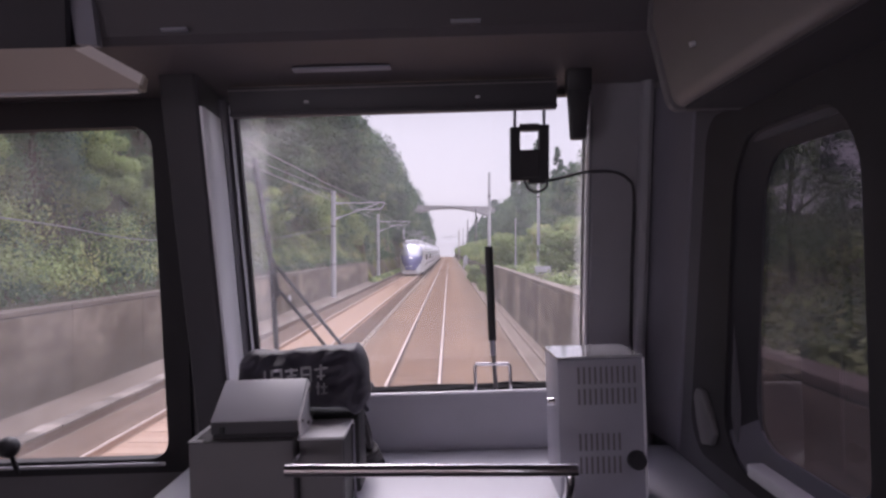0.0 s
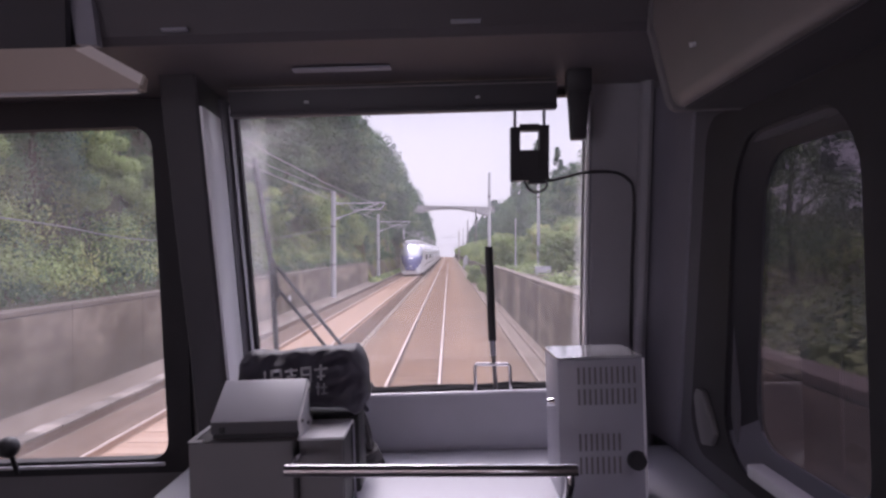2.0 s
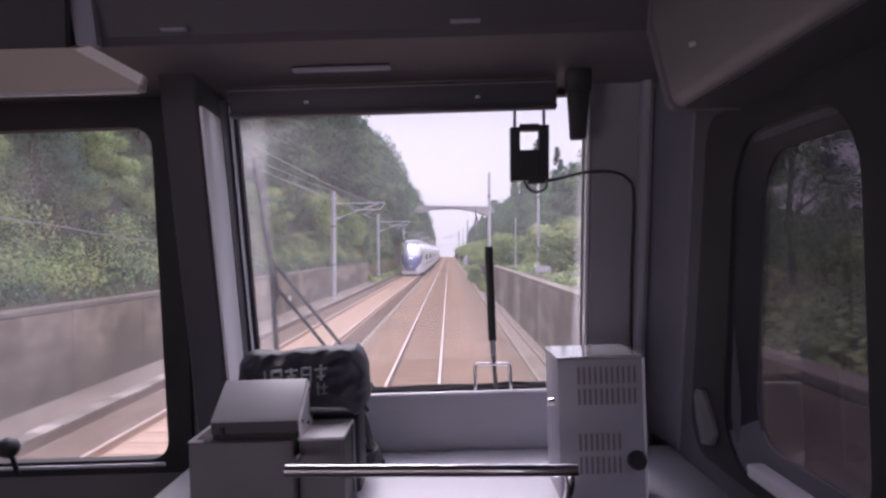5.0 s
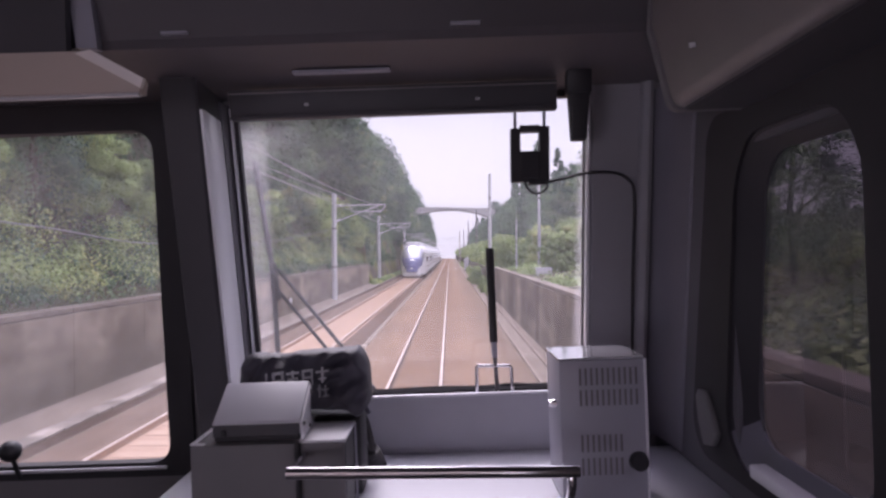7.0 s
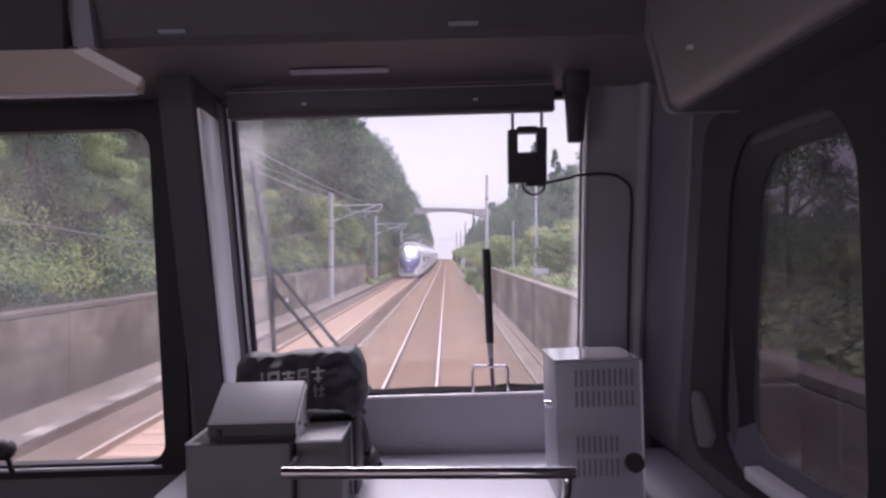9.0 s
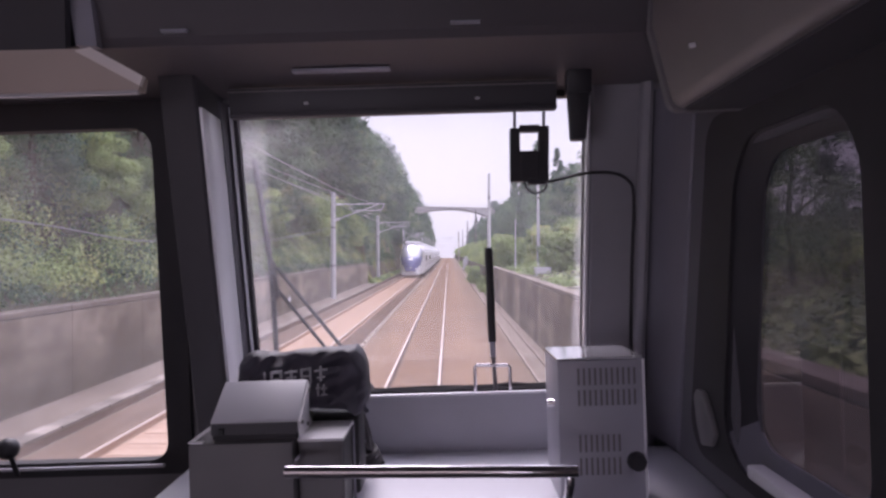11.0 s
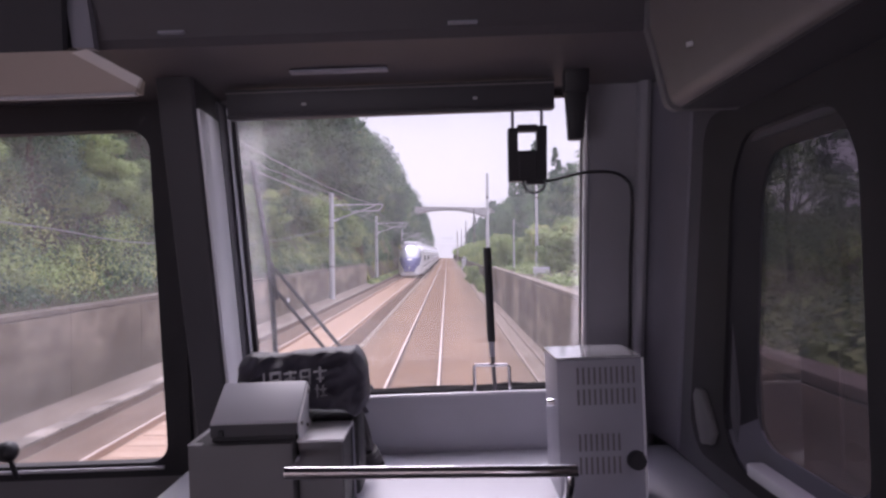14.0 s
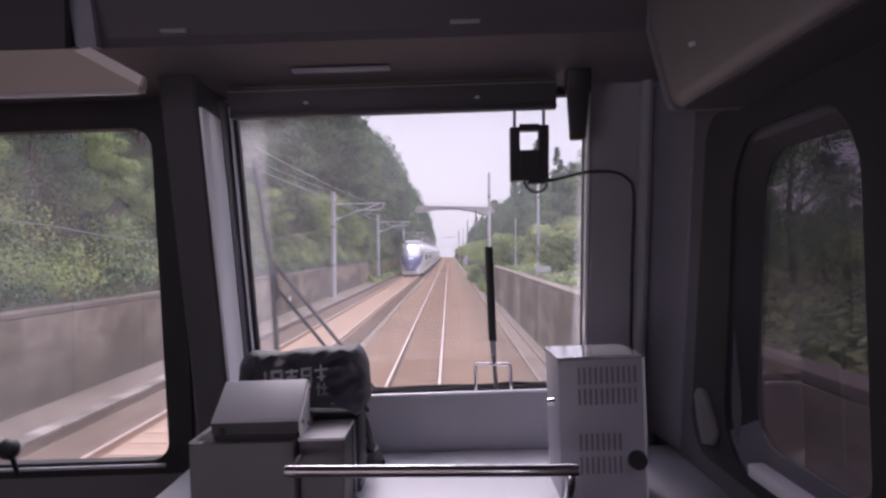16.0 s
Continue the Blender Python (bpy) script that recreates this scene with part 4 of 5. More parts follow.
for x in (TX - 0.565, TX + 0.565):
    rail("rail", x)
for x in (KX - 0.745, KX + 0.745):
    rail("rail", x, 0.05, PINK_BED)

# left and right retaining walls, built of panels
for side_, x0, x1, top, y_from, y_to in (("left", -7.52, -7.25, 1.86, -110.0, 61.0), ("left", -7.52, -7.25, 1.86, 95.0, 125.0), ("right", 2.95, 3.22, 1.86, -110.0, 46.0)):
    base_ = structure("wall_" + side_, boxed(x0, x1, y_from, y_to, -0.74, top - 0.10), CONCRETE, "weathered concrete retaining wall beside the line", "wall")
    y, i = y_from, 0
    while y < y_to - 0.1:
        e = min(y + 3.0, y_to)
        f = x1 if side_ == "left" else x0
        sgn = 1 if side_ == "left" else -1
        bmp = boxed(min(f, f + sgn * 0.05), max(f, f + sgn * 0.05), y + 0.005, e - 0.005, -0.3, top - 0.12)
        part("panel", bmp, WALL, base_)
        bmp = boxed(x0 - 0.04, x1 + 0.04, y + 0.004, e - 0.004, top - 0.10, top, 0.015)
        part("coping", bmp, COPING, base_)
        y, i = e, i + 1

# ---------------------------------------------------------------- banks
def left_z(x):
    return float(np.interp(x - 0.87, [-60, -24, -16, -13, -11, -9.2, -8.4, -8.2, -8.16], [17, 15.5, 12.5, 9.5, 6.2, 2.6, 1.85, 0.9, -0.2]))


def right_z(x):
    return float(np.interp(x, [2.98, 3.06, 3.22, 4.5, 7, 11, 16, 60], [-0.3, 0.9, 1.5, 1.55, 1.8, 3.1, 4.6, 5.5]))


def bank(name, xs, zf, label):
    bm = bmesh.new()
    ys = list(range(-130, -14, 8)) + list(range(-14, 60, 2)) + list(range(60, 420, 8))
    rows = []
    for y in ys:
        rows.append([bm.verts.new((x, y, zf(x) + (0.5 * noise.noise(Vector((x * 0.25, y * 0.2, 3))) if i > 2 else 0))) for i, x in enumerate(xs)])
    for a, b in zip(rows, rows[1:]):
        for i in range(len(xs) - 1):
            bm.faces.new((a[i], a[i + 1], b[i + 1], b[i]))
    return structure(name, bm, SOIL, label, "bank", True)


bank("bank_left", [-7.29, -7.33, -7.53, -8.1, -8.9, -9.7, -10.6, -11.6, -13.1, -15.1, -18.1, -23, -34, -59], left_z, "steep wooded cutting side")
bank("bank_right", [2.98, 3.06, 3.22, 4, 5, 6, 7, 8.5, 11, 14, 18, 30, 60], right_z, "gentle overgrown bank")

# ---------------------------------------------------------------- sprayed concrete slopes overgrown with moss
def mossy(name, base, other, moss, dim, lo, hi):
    """Grey-brown sprayed concrete with yellow-green moss in broad running patches."""
    m = streaked(name, base, other, (0.07, 0.06, 0.05))
    n, l = m.node_tree.nodes, m.node_tree.links
    b = n["Principled BSDF"]
    was = b.inputs["Base Color"].links[0].from_socket
    geo, mp, nz, rng, fine, tone, mx = (n.new("ShaderNode" + k) for k in ("NewGeometry", "Mapping", "TexNoise", "MapRange", "TexNoise", "Mix", "Mix"))
    mp.inputs["Scale"].default_value = (0.16, 0.30, 0.16)
    nz.inputs["Scale"].default_value, nz.inputs["Detail"].default_value = 1.0, 7
    fine.inputs["Scale"].default_value, fine.inputs["Detail"].default_value = 3.0, 6
    rng.inputs[1].default_value, rng.inputs[2].default_value = lo, hi
    tone.data_type = mx.data_type = "RGBA"
    tone.inputs[6].default_value, tone.inputs[7].default_value = (*moss, 1), (*dim, 1)
    l.new(geo.outputs["Position"], mp.inputs["Vector"])
    l.new(mp.outputs[0], nz.inputs["Vector"])
    l.new(geo.outputs["Position"], fine.inputs["Vector"])
    l.new(nz.outputs[0], rng.inputs[0])
    l.new(fine.outputs[0], tone.inputs[0])
    l.new(rng.outputs[0], mx.inputs[0])
    l.new(was, mx.inputs[6])
    l.new(tone.outputs[2], mx.inputs[7])
    l.new(mx.outputs[2], b.inputs["Base Color"])
    return m


MOSS = mossy("mossy_sprayed_concrete", (0.20, 0.175, 0.155), (0.14, 0.12, 0.105), (0.36, 0.33, 0.06), (0.18, 0.17, 0.05), 0.40, 0.54)
OLD_MOSS = mossy("weathered_mossy_concrete", (0.17, 0.145, 0.115), (0.11, 0.095, 0.075), (0.26, 0.27, 0.07), (0.11, 0.12, 0.05), 0.46, 0.64)


def moss_slope(name, y0, y1, prof, label, cover):
    """A steep face along the line, uneven and closed at both ends."""
    bm = bmesh.new()
    us = [i / 14 for i in range(15)]
    ys = [y0 + (y1 - y0) * i / int((y1 - y0) / 1.5) for i in range(int((y1 - y0) / 1.5) + 1)]
    xs, zs = [p[0] for p in prof], [p[1] for p in prof]
    at_ = [i / (len(prof) - 1) for i in range(len(prof))]
    rows = []
    for y in ys:
        row = []
        for u in us:
            x, z = float(np.interp(u, at_, xs)), float(np.interp(u, at_, zs))
            x += 0.35 * noise.noise(Vector((u * 4, y * 0.18, 1.7))) * min(1.0, u * 5)
            row.append(bm.verts.new((x, y, z)))
        row += [bm.verts.new((xs[-1] - 1.5, y, zs[-1] + 0.1)), bm.verts.new((xs[-1] - 1.5, y, -0.7)), bm.verts.new((xs[0], y, -0.7))]
        rows.append(row)
    k = len(rows[0])
    for a, b in zip(rows, rows[1:]):
        for i in range(k):
            j = (i + 1) % k
            bm.faces.new((a[i], a[j], b[j], b[i]))
    bm.faces.new(rows[0][::-1])
    bm.faces.new(rows[-1])
    return structure(name, bm, cover, label, "slope", True)


moss_slope("slope_1", 61.2, 94.0, [(-6.95, 0.1), (-7.2, 1.2), (-8.1, 4.2), (-9.4, 8.0)], "steep brown sprayed concrete face with patches of yellow moss", OLD_MOSS)
far_slope = moss_slope("slope_2", 126.0, 179.0, [(-6.75, 0.1), (-7.1, 0.7), (-9.3, 4.8), (-12.3, 10.4)], "sprayed concrete slope covered in bright yellow-green moss", MOSS)
bolt = mesh_of("anchor_plate", boxed(-0.10, 0.10, -0.12, 0.12, -0.12, 0.12, 0.02, 1), PALE)
for i in range(26):
    for u, z in ((-8.15, 2.6), (-9.55, 5.2), (-10.9, 7.8)):
        o = new("anchor_plate", bolt)
        o.location = (u, 127.5 + 2.0 * i, z)
        o.parent = far_slope
st = thing("slope_stair", (-6.9, 152, 0.2), "pale steel stair with open rungs lying on the mossy slope", "stair")
foot_, head_ = Vector((-6.75, 151.0, 0.5)), Vector((-11.9, 153.4, 10.2))
for dy in (-0.32, 0.32):
    part("stringer", tube(bmesh.new(), [foot_ + Vector((0, dy, 0)), head_ + Vector((0, dy, 0))], 0.05, 6), POLE, st)
for i in range(30):
    p_ = foot_.lerp(head_, (i + 0.5) / 30)
    part("rung", tube(bmesh.new(), [p_ + Vector((0, -0.32, 0)), p_ + Vector((0, 0.32, 0))], 0.025, 5), POLE, st)

# ---------------------------------------------------------------- foliage


def leaf_cloud(rng, centres, radii, count, size):
    """Leaves scattered on the shells of many small clumps: vertices and quads."""
    k = rng.integers(0, len(centres), count)
    d = rng.normal(size=(count, 3))
    d /= np.linalg.norm(d, axis=1)[:, None]
    pos = centres[k] + d * np.array([1, 1, 0.72]) * radii[k][:, None] * rng.uniform(0.66, 1.10, count)[:, None]
    nrm = d * 1.2 + rng.normal(scale=0.30, size=(count, 3)) + np.array([0, 0, 0.25])
    nrm /= np.linalg.norm(nrm, axis=1)[:, None]
    a = np.cross(nrm, rng.normal(size=(count, 3)))
    a /= np.linalg.norm(a, axis=1)[:, None]
    b = np.cross(nrm, a)
    s = size * rng.uniform(0.5, 1.3, count)[:, None]
    return np.stack([pos + a * s, pos + b * s * 0.5, pos - a * s, pos - b * s * 0.5], 1)


def quads_mesh(name, quads, material):
    n_q = len(quads)
    me = bpy.data.meshes.new(name)
    me.vertices.add(n_q * 4)
    me.vertices.foreach_set("co", quads.reshape(-1).astype(np.float32))
    me.loops.add(n_q * 4)
    me.loops.foreach_set("vertex_index", np.arange(n_q * 4, dtype=np.int32))
    me.polygons.add(n_q)
    me.polygons.foreach_set("loop_start", np.arange(0, n_q * 4, 4, dtype=np.int32))
    me.update(calc_edges=True)
    me.materials.append(material)
    return me


def crown_quads(rng, height, width, count, size, conical=False):
    """A crown made of clumps round several limbs."""
    n_c = 80
    z = 0.22 + 0.78 * (np.arange(n_c) + rng.uniform(0, 1, n_c)) / n_c
    if conical:
        spread = width * (1.05 - z) * rng.uniform(0.35, 1.0, n_c)
        rad = (0.10 + 0.17 * (1 - z)) * width
    else:
        spread = width * np.sqrt(np.clip(1 - ((z - 0.55) / 0.5) ** 2, 0.05, 1)) * rng.uniform(0.2, 0.95, n_c)
        rad = rng.uniform(0.16, 0.33, n_c) * width
    a = rng.uniform(0, 2 * np.pi, n_c)
    c = np.stack([spread * np.cos(a), spread * np.sin(a), z * height - rad * 0.4], 1)
    return leaf_cloud(rng, c, rad, count, size)


def trunk_bm(rng, height, r):
    bm = bmesh.new()
    tube(bm, [(0, 0, -0.6), (0.05 * height * rng.normal() * 0.3, 0.02 * height, height * 0.4), (0.1, 0, height * 0.85)], r, 7, r * 0.25)
    for i in range(5):
        a, z = rng.uniform(0, 6.28), height * rng.uniform(0.3, 0.65)
        l_ = height * rng.uniform(0.18, 0.3)
        tube(bm, [(0, 0, z), (l_ * 0.5 * math.cos(a), l_ * 0.5 * math.sin(a), z + l_ * 0.4), (l_ * math.cos(a), l_ * math.sin(a), z + l_ * 0.9)], r * 0.4, 5, r * 0.1)
    return bm


RNG = np.random.default_rng(7)
SPECIES = []   # crown quads, trunk, material, words
for i, (h_, w_, cone, mat_, words) in enumerate((
        (9.0, 2.6, False, LEAF_DARK, "dark green broadleaf tree with a dense crown"),
        (8.0, 2.9, False, LEAF_MID, "mid-green broadleaf tree with an uneven crown"),
        (11.0, 2.3, True, LEAF_DARK, "dark green conifer with a pointed top"),
        (7.0, 2.4, False, LEAF_MID, "green tree leaning over the cutting"),
        (4.0, 2.0, False, LEAF_LIGHT, "light green bushy young tree"))):
    near_q = crown_quads(RNG, h_, w_, 30000, 0.062, cone)
    mid_q = near_q[::4]
    mid_c = mid_q.mean(axis=1, keepdims=True)
    mid_q = mid_c + (mid_q - mid_c) * 2.15
    SPECIES.append((mid_q, (quads_mesh("crown", near_q, mat_), quads_mesh("crown", mid_q, mat_)), mesh_of("trunk", trunk_bm(RNG, h_, 0.16), BARK, True), mat_, words, h_))


def plant(i, x, y, z, scale, turn):
    q, crown_me, trunk_me, mat_, words, h_ = SPECIES[i]
    t = new("tree")
    tagged(t, words, "tree", "trees on the banks")
    t.matrix_basis = Matrix.LocRotScale((x, y, z), Euler((0, 0, turn)), (scale, scale, scale))
    for nm, me in (("trunk", trunk_me), ("crown", crown_me[0 if y < 31 else 1])):
        o = new(nm, me)
        o.parent = t
    return t


FAR_Q = {m: [] for m in (LEAF_DARK, LEAF_MID, LEAF_LIGHT)}
FAR_SPECIES = [[(q[RNG.choice(len(q), k, replace=False)], m, grow) for q, _, _, m, _, h_ in SPECIES] for k, grow in ((2400, 1.2), (900, 1.7))]


def plant_far(i, x, y, z, scale, turn):
    q, m, grow = FAR_SPECIES[0 if y < 125 else 1][i]
    c_, s_ = math.cos(turn) * scale, math.sin(turn) * scale
    mid = q.mean(axis=1, keepdims=True)
    p = mid + (q - mid) * grow
    r = np.empty_like(p)
    r[..., 0], r[..., 1], r[..., 2] = p[..., 0] * c_ - p[..., 1] * s_ + x, p[..., 0] * s_ + p[..., 1] * c_ + y, p[..., 2] * scale + z
    FAR_Q[m].append(r)


def forest(x_lo, x_hi, y_lo, y_hi, gap, kinds, zf, near_to, s_lo=0.8, s_hi=1.2):
    y = y_lo
    while y < y_hi:
        x = RNG.uniform(x_lo, x_hi)
        i = int(RNG.choice(kinds))
        a = (i, x, y + RNG.uniform(-0.4, 0.4) * gap, zf(x) - 0.3, RNG.uniform(s_lo, s_hi), RNG.uniform(0, 6.28))
        (plant if y < near_to else plant_far)(*a)
        y += gap


forest(-9.5, -8.5, 11, 65, 3.2, (4, 4, 3), left_z, 44, 0.5, 0.85)
forest(-9.7, -8.1, 97, 125, 3.0, (3, 1, 0), left_z, 44, 0.8, 1.25)
forest(-9.7, -8.1, 180, 330, 3.0, (3, 1, 0), left_z, 44, 0.8, 1.25)
forest(-11.9, -10.3, 15, 58, 4.4, (1, 3, 0), left_z, 60, 0.75, 1.1)
forest(-11.7, -10.5, 60, 124, 3.6, (1, 0, 0), left_z, 60, 1.15, 1.45)
forest(-12.0, -11.0, 125, 330, 3.4, (1, 0, 0), left_z, 60, 1.25, 1.55)
forest(-13.9, -11.7, 18, 330, 3.3, (0, 1, 0, 2), left_z, 66, 1.0, 1.35)
forest(-18.1, -14.6, 24, 330, 4.0, (0, 2, 2), left_z, 66, 1.05, 1.4)
forest(-16.1, -8.7, -110, 8, 2.2, (0, 1, 3, 4), left_z, -120, 0.7, 1.2)
forest(6.0, 8.0, 38, 330, 5.5, (4, 4, 4), right_z, 60, 0.5, 0.85)
forest(9, 12, 30, 330, 4.6, (1, 0, 3), right_z, 66, 0.65, 0.95)
forest(12, 17, 30, 95, 4.4, (2, 0, 2), right_z, 66, 0.65, 0.88)
forest(12, 17, 95, 330, 4.0, (1, 0, 2), right_z, 66, 1.1, 1.4)
forest(11, 15, 32, 95, 2.6, (2, 2), right_z, 62, 0.58, 0.80)
forest(10, 14, 95, 330, 2.8, (0, 1), right_z, 62, 0.9, 1.2)
forest(7, 17, -110, -8, 2.6, (0, 1, 2, 4), right_z, -120, 0.6, 1.0)
forest(3.9, 4.8, 52, 330, 4.0, (4, 4), right_z, 50, 0.45, 0.8)
for x, y, k in ((2.5, 65, 0.38), (2.7, 69, 0.45), (2.75, 52, 0.30)):      # round bushes past the end of the wall
    plant(4, x, y, -0.4, k, y)
for m, qs in FAR_Q.items():
    o = new("far_woods", quads_mesh("far_woods", np.concatenate(qs), m))
    tagged(o, "dense green woods lining the cutting", "woods", kind="stuff")


def undergrowth(name, x_lo, x_hi, y_lo, y_hi, clumps, per, size, zf, material, label, r_lo=0.3, r_hi=0.8):
    u = RNG.uniform(0, 1, clumps) ** 1.7
    c = np.stack([RNG.uniform(x_lo, x_hi, clumps), y_lo + (y_hi - y_lo) * u, np.zeros(clumps)], 1)
    r = RNG.uniform(r_lo, r_hi, clumps)
    free = ~((c[:, 0] > 3.6) & (c[:, 0] < 6.0) & (c[:, 1] > 30) & (c[:, 1] < 37))      # round the trackside box
    c, r = c[free], r[free]
    clumps = len(c)
    c[:, 2] = [zf(x) for x in c[:, 0]]
    o = new(name, quads_mesh(name, leaf_cloud(RNG, c, r, clumps * per, size), material))
    tagged(o, label, "undergrowth", kind="stuff")


undergrowth("undergrowth", -12.12, -8.07, 8, 80, 1000, 130, 0.055, left_z, LEAF_MID, "mixed green undergrowth covering the steep bank")
undergrowth("undergrowth", -8.92, -7.97, 8, 64, 420, 170, 0.05, left_z, LEAF_LIGHT, "light green shrubs spilling over the wall")
undergrowth("undergrowth", -8.07, -7.62, 6, 64, 420, 60, 0.05, left_z, LEAF_MID, "low weeds along the wall top", 0.18, 0.38)
undergrowth("undergrowth", -9.4, -7.4, 62.0, 94, 280, 60, 0.12, lambda x: float(np.interp(x, [-9.4, -8.1, -7.2], [8.1, 4.3, 1.3])), LEAF_MID, "green creepers hanging over the concrete face", 0.2, 0.75)
undergrowth("undergrowth", 4.0, 8, -6, 12, 160, 60, 0.09, right_z, LEAF_MID, "dark green shrubs on the low bank", 0.4, 0.9)
forest(6.5, 9, -4, 26, 5.0, (4, 1, 3), right_z, 44, 0.5, 0.75)
undergrowth("undergrowth", 4.0, 12, 5, 120, 1500, 44, 0.09, right_z, LEAF_LIGHT, "light green weeds and vines on the low bank")
undergrowth("undergrowth", 2.85, 3.9, 46.5, 170, 900, 50, 0.10, lambda x: 0.15 + 1.1 * min(1.0, max(0.0, x - 3.0)), LEAF_LIGHT, "green bushes beside the path", 0.25, 0.6)
undergrowth("undergrowth", -7.1, -6.5, 61, 124, 240, 50, 0.12, lambda x: 0.15, LEAF_LIGHT, "yellow-green weeds beside the trough", 0.15, 0.45)

# ---------------------------------------------------------------- poles and overhead line
PX = -6.93


def pole_left(y):
    t = thing("catenary_pole", (PX, y, 0.0), "grey round pole carrying a tubular bracket", "pole", "catenary poles")
    part("post", tube(bmesh.new(), [(PX, y, 0.0), (PX, y, 6.40)], 0.165, 12, 0.14), POLE, t, smooth=True)
    part("cap", tube(bmesh.new(), [(PX, y, 6.40), (PX, y, 6.46)], 0.15, 12), POLE, t)
    part("bracket_tube", tube(bmesh.new(), curve_pts([(PX + 0.12, y, 5.72), (PX + 1.6, y, 5.74), (-4.05, y, 5.76), (-3.86, y, 5.70), (-4.0, y, 5.48), (-4.25, y, 5.36), (-5.6, y, 5.36)], 3), 0.04, 6), POLE, t)
    part("strut", tube(bmesh.new(), [(PX + 0.14, y, 4.78), (-4.25, y, 5.70)], 0.04, 6), POLE, t)
    part("strut", tube(bmesh.new(), [(-6.0, y, 5.72), (-5.65, y, 5.22)], 0.025, 6), POLE, t)
    part("steady_arm", tube(bmesh.new(), [(-4.5, y, 5.36), (-4.95, y, 5.05), (-5.15, y, 5.02)], 0.02, 6), POLE, t)
    part("insulator", tube(bmesh.new(), [(PX + 0.14, y, 5.72), (PX + 0.45, y, 5.722)], 0.07, 8), WHITE, t, "pale insulator")
    part("insulator", tube(bmesh.new(), [(PX + 0.14, y, 4.78), (PX + 0.42, y, 4.875)], 0.07, 8), WHITE, t, "pale insulator")
    for z in (2.0, 4.3):
        part("band", tube(bmesh.new(), [(PX, y, z), (PX, y, z + 0.08)], 0.172, 12), POLE_DARK, t)


for y in (-85, -45, -5, 41, 67, 105, 140, 180, 220):
    pole_left(y)
for x, y, z1, mat_, r in ((2.62, 44, 7.9, POLE, 0.14), (6.05, 46, 8.0, POLE, 0.13), (4.9, 50, 5.2, POLE, 0.07), (3.9, 98, 9.0, POLE_DARK, 0.15), (3.9, 140, 9.2, POLE_DARK, 0.15), (4.0, 190, 9.2, POLE_DARK, 0.15)):
    t = thing("line_pole", (x, y, right_z(x) - 0.2), "slender upright pole on the bank", "pole", "line poles")
    part("post", tube(bmesh.new(), [(x, y, right_z(x) - 0.2), (x, y, z1)], r, 10, r * 0.6), mat_, t, smooth=True)
    part("band", tube(bmesh.new(), [(x, y, z1 - 1.6), (x, y, z1 - 1.5)], r * 0.8, 10), POLE_DARK, t)
for y in (-99, -41, 172):      # cantilevers over the own track
    t = thing("cantilever_pole", (2.62, y, -0.3), "concrete pole with a beam and insulators over the track", "pole", "cantilever poles")
    part("post", tube(bmesh.new(), [(2.62, y, -0.3), (2.62, y, 8.2)], 0.17, 12, 0.13), PALE, t, smooth=True)
    part("beam", tube(bmesh.new(), [(2.5, y, 6.30), (-2.2, y, 6.34)], 0.05, 8), POLE, t)
    part("strut", tube(bmesh.new(), [(2.5, y, 7.4), (-0.4, y, 6.36)], 0.03, 6), POLE, t)
    part("hanger", tube(bmesh.new(), [(0.4, y, 6.30), (0.2, y, 5.75), (-0.9, y, 5.45)], 0.025, 6), POLE, t)
    part("insulator", tube(bmesh.new(), [(-0.75, y, 6.28), (-0.75, y, 5.92)], 0.07, 8), WHITE, t, "pale insulator")
    part("plate", tube(bmesh.new(), [(2.62, y, 2.6), (2.62, y, 2.85)], 0.178, 12), WHITE, t, "white plate round the pole")
w = thing("overhead_line", (KX, 10, 5.2), "thin overhead wires above the neighbouring track", "wire")
ys = (-85, -45, -5, 41, 67, 105, 140, 180, 220)
for x, z, sag in ((-5.0, 5.02, 0.0), (-4.6, 5.80, 0.45), (PX, 6.46, 0.35), (PX + 0.5, 5.9, 0.3)):
    pts = []
    for a, b in zip(ys, ys[1:]):
        pts += [(x, a + (b - a) * s / 6, z - sag * 4 * (s / 6) * (1 - s / 6)) for s in range(6)]
    part("wire", tube(bmesh.new(), pts + [(x, ys[-1], z)], 0.016, 4), WIRE, w)

w = thing("slack_cable", (-7.1, 41, 4.3), "thin pale cable sagging between the poles along the wall", "wire")
part("wire", tube(bmesh.new(), curve_pts([(-7.1, -5, 4.3), (-7.9, 5, 3.7), (-7.9, 12.9, 3.42), (-7.9, 18.4, 3.15), (-7.8, 30, 3.4), (-7.1, 41, 4.3)]), 0.014, 5), WIRE, w)
w = thing("slack_cable", (4.9, 48, 4.76), "pale cable sagging across the green bank", "wire")
part("wire", tube(bmesh.new(), curve_pts([(4.9, 50, 4.95), (6.05, 47, 4.38), (7.4, 46.5, 4.5), (9.1, 46, 4.85), (12.5, 45, 5.6)]), 0.011, 5), WIRE, w)
BZ = right_z(4.94)
rb = thing("relay_box", (4.94, 36, BZ), "white trackside box on short legs beside a pole", "box")
part("body", boxed(4.56, 5.36, 35.8, 36.2, BZ + 0.10, BZ + 0.38, 0.03), WHITE, rb, smooth=True)
part("lid", boxed(4.52, 5.40, 35.76, 36.24, BZ + 0.38, BZ + 0.43, 0.015), WHITE, rb)
for x in (4.66, 5.26):
    for y in (35.88, 36.12):
        part("leg", boxed(x - 0.035, x + 0.035, y - 0.035, y + 0.035, BZ - 0.1, BZ + 0.10), POLE, rb)
cb = thing("relay_cabinet", (2.75, 112, -0.2), "pale trackside relay cabinet on a low plinth", "cabinet")
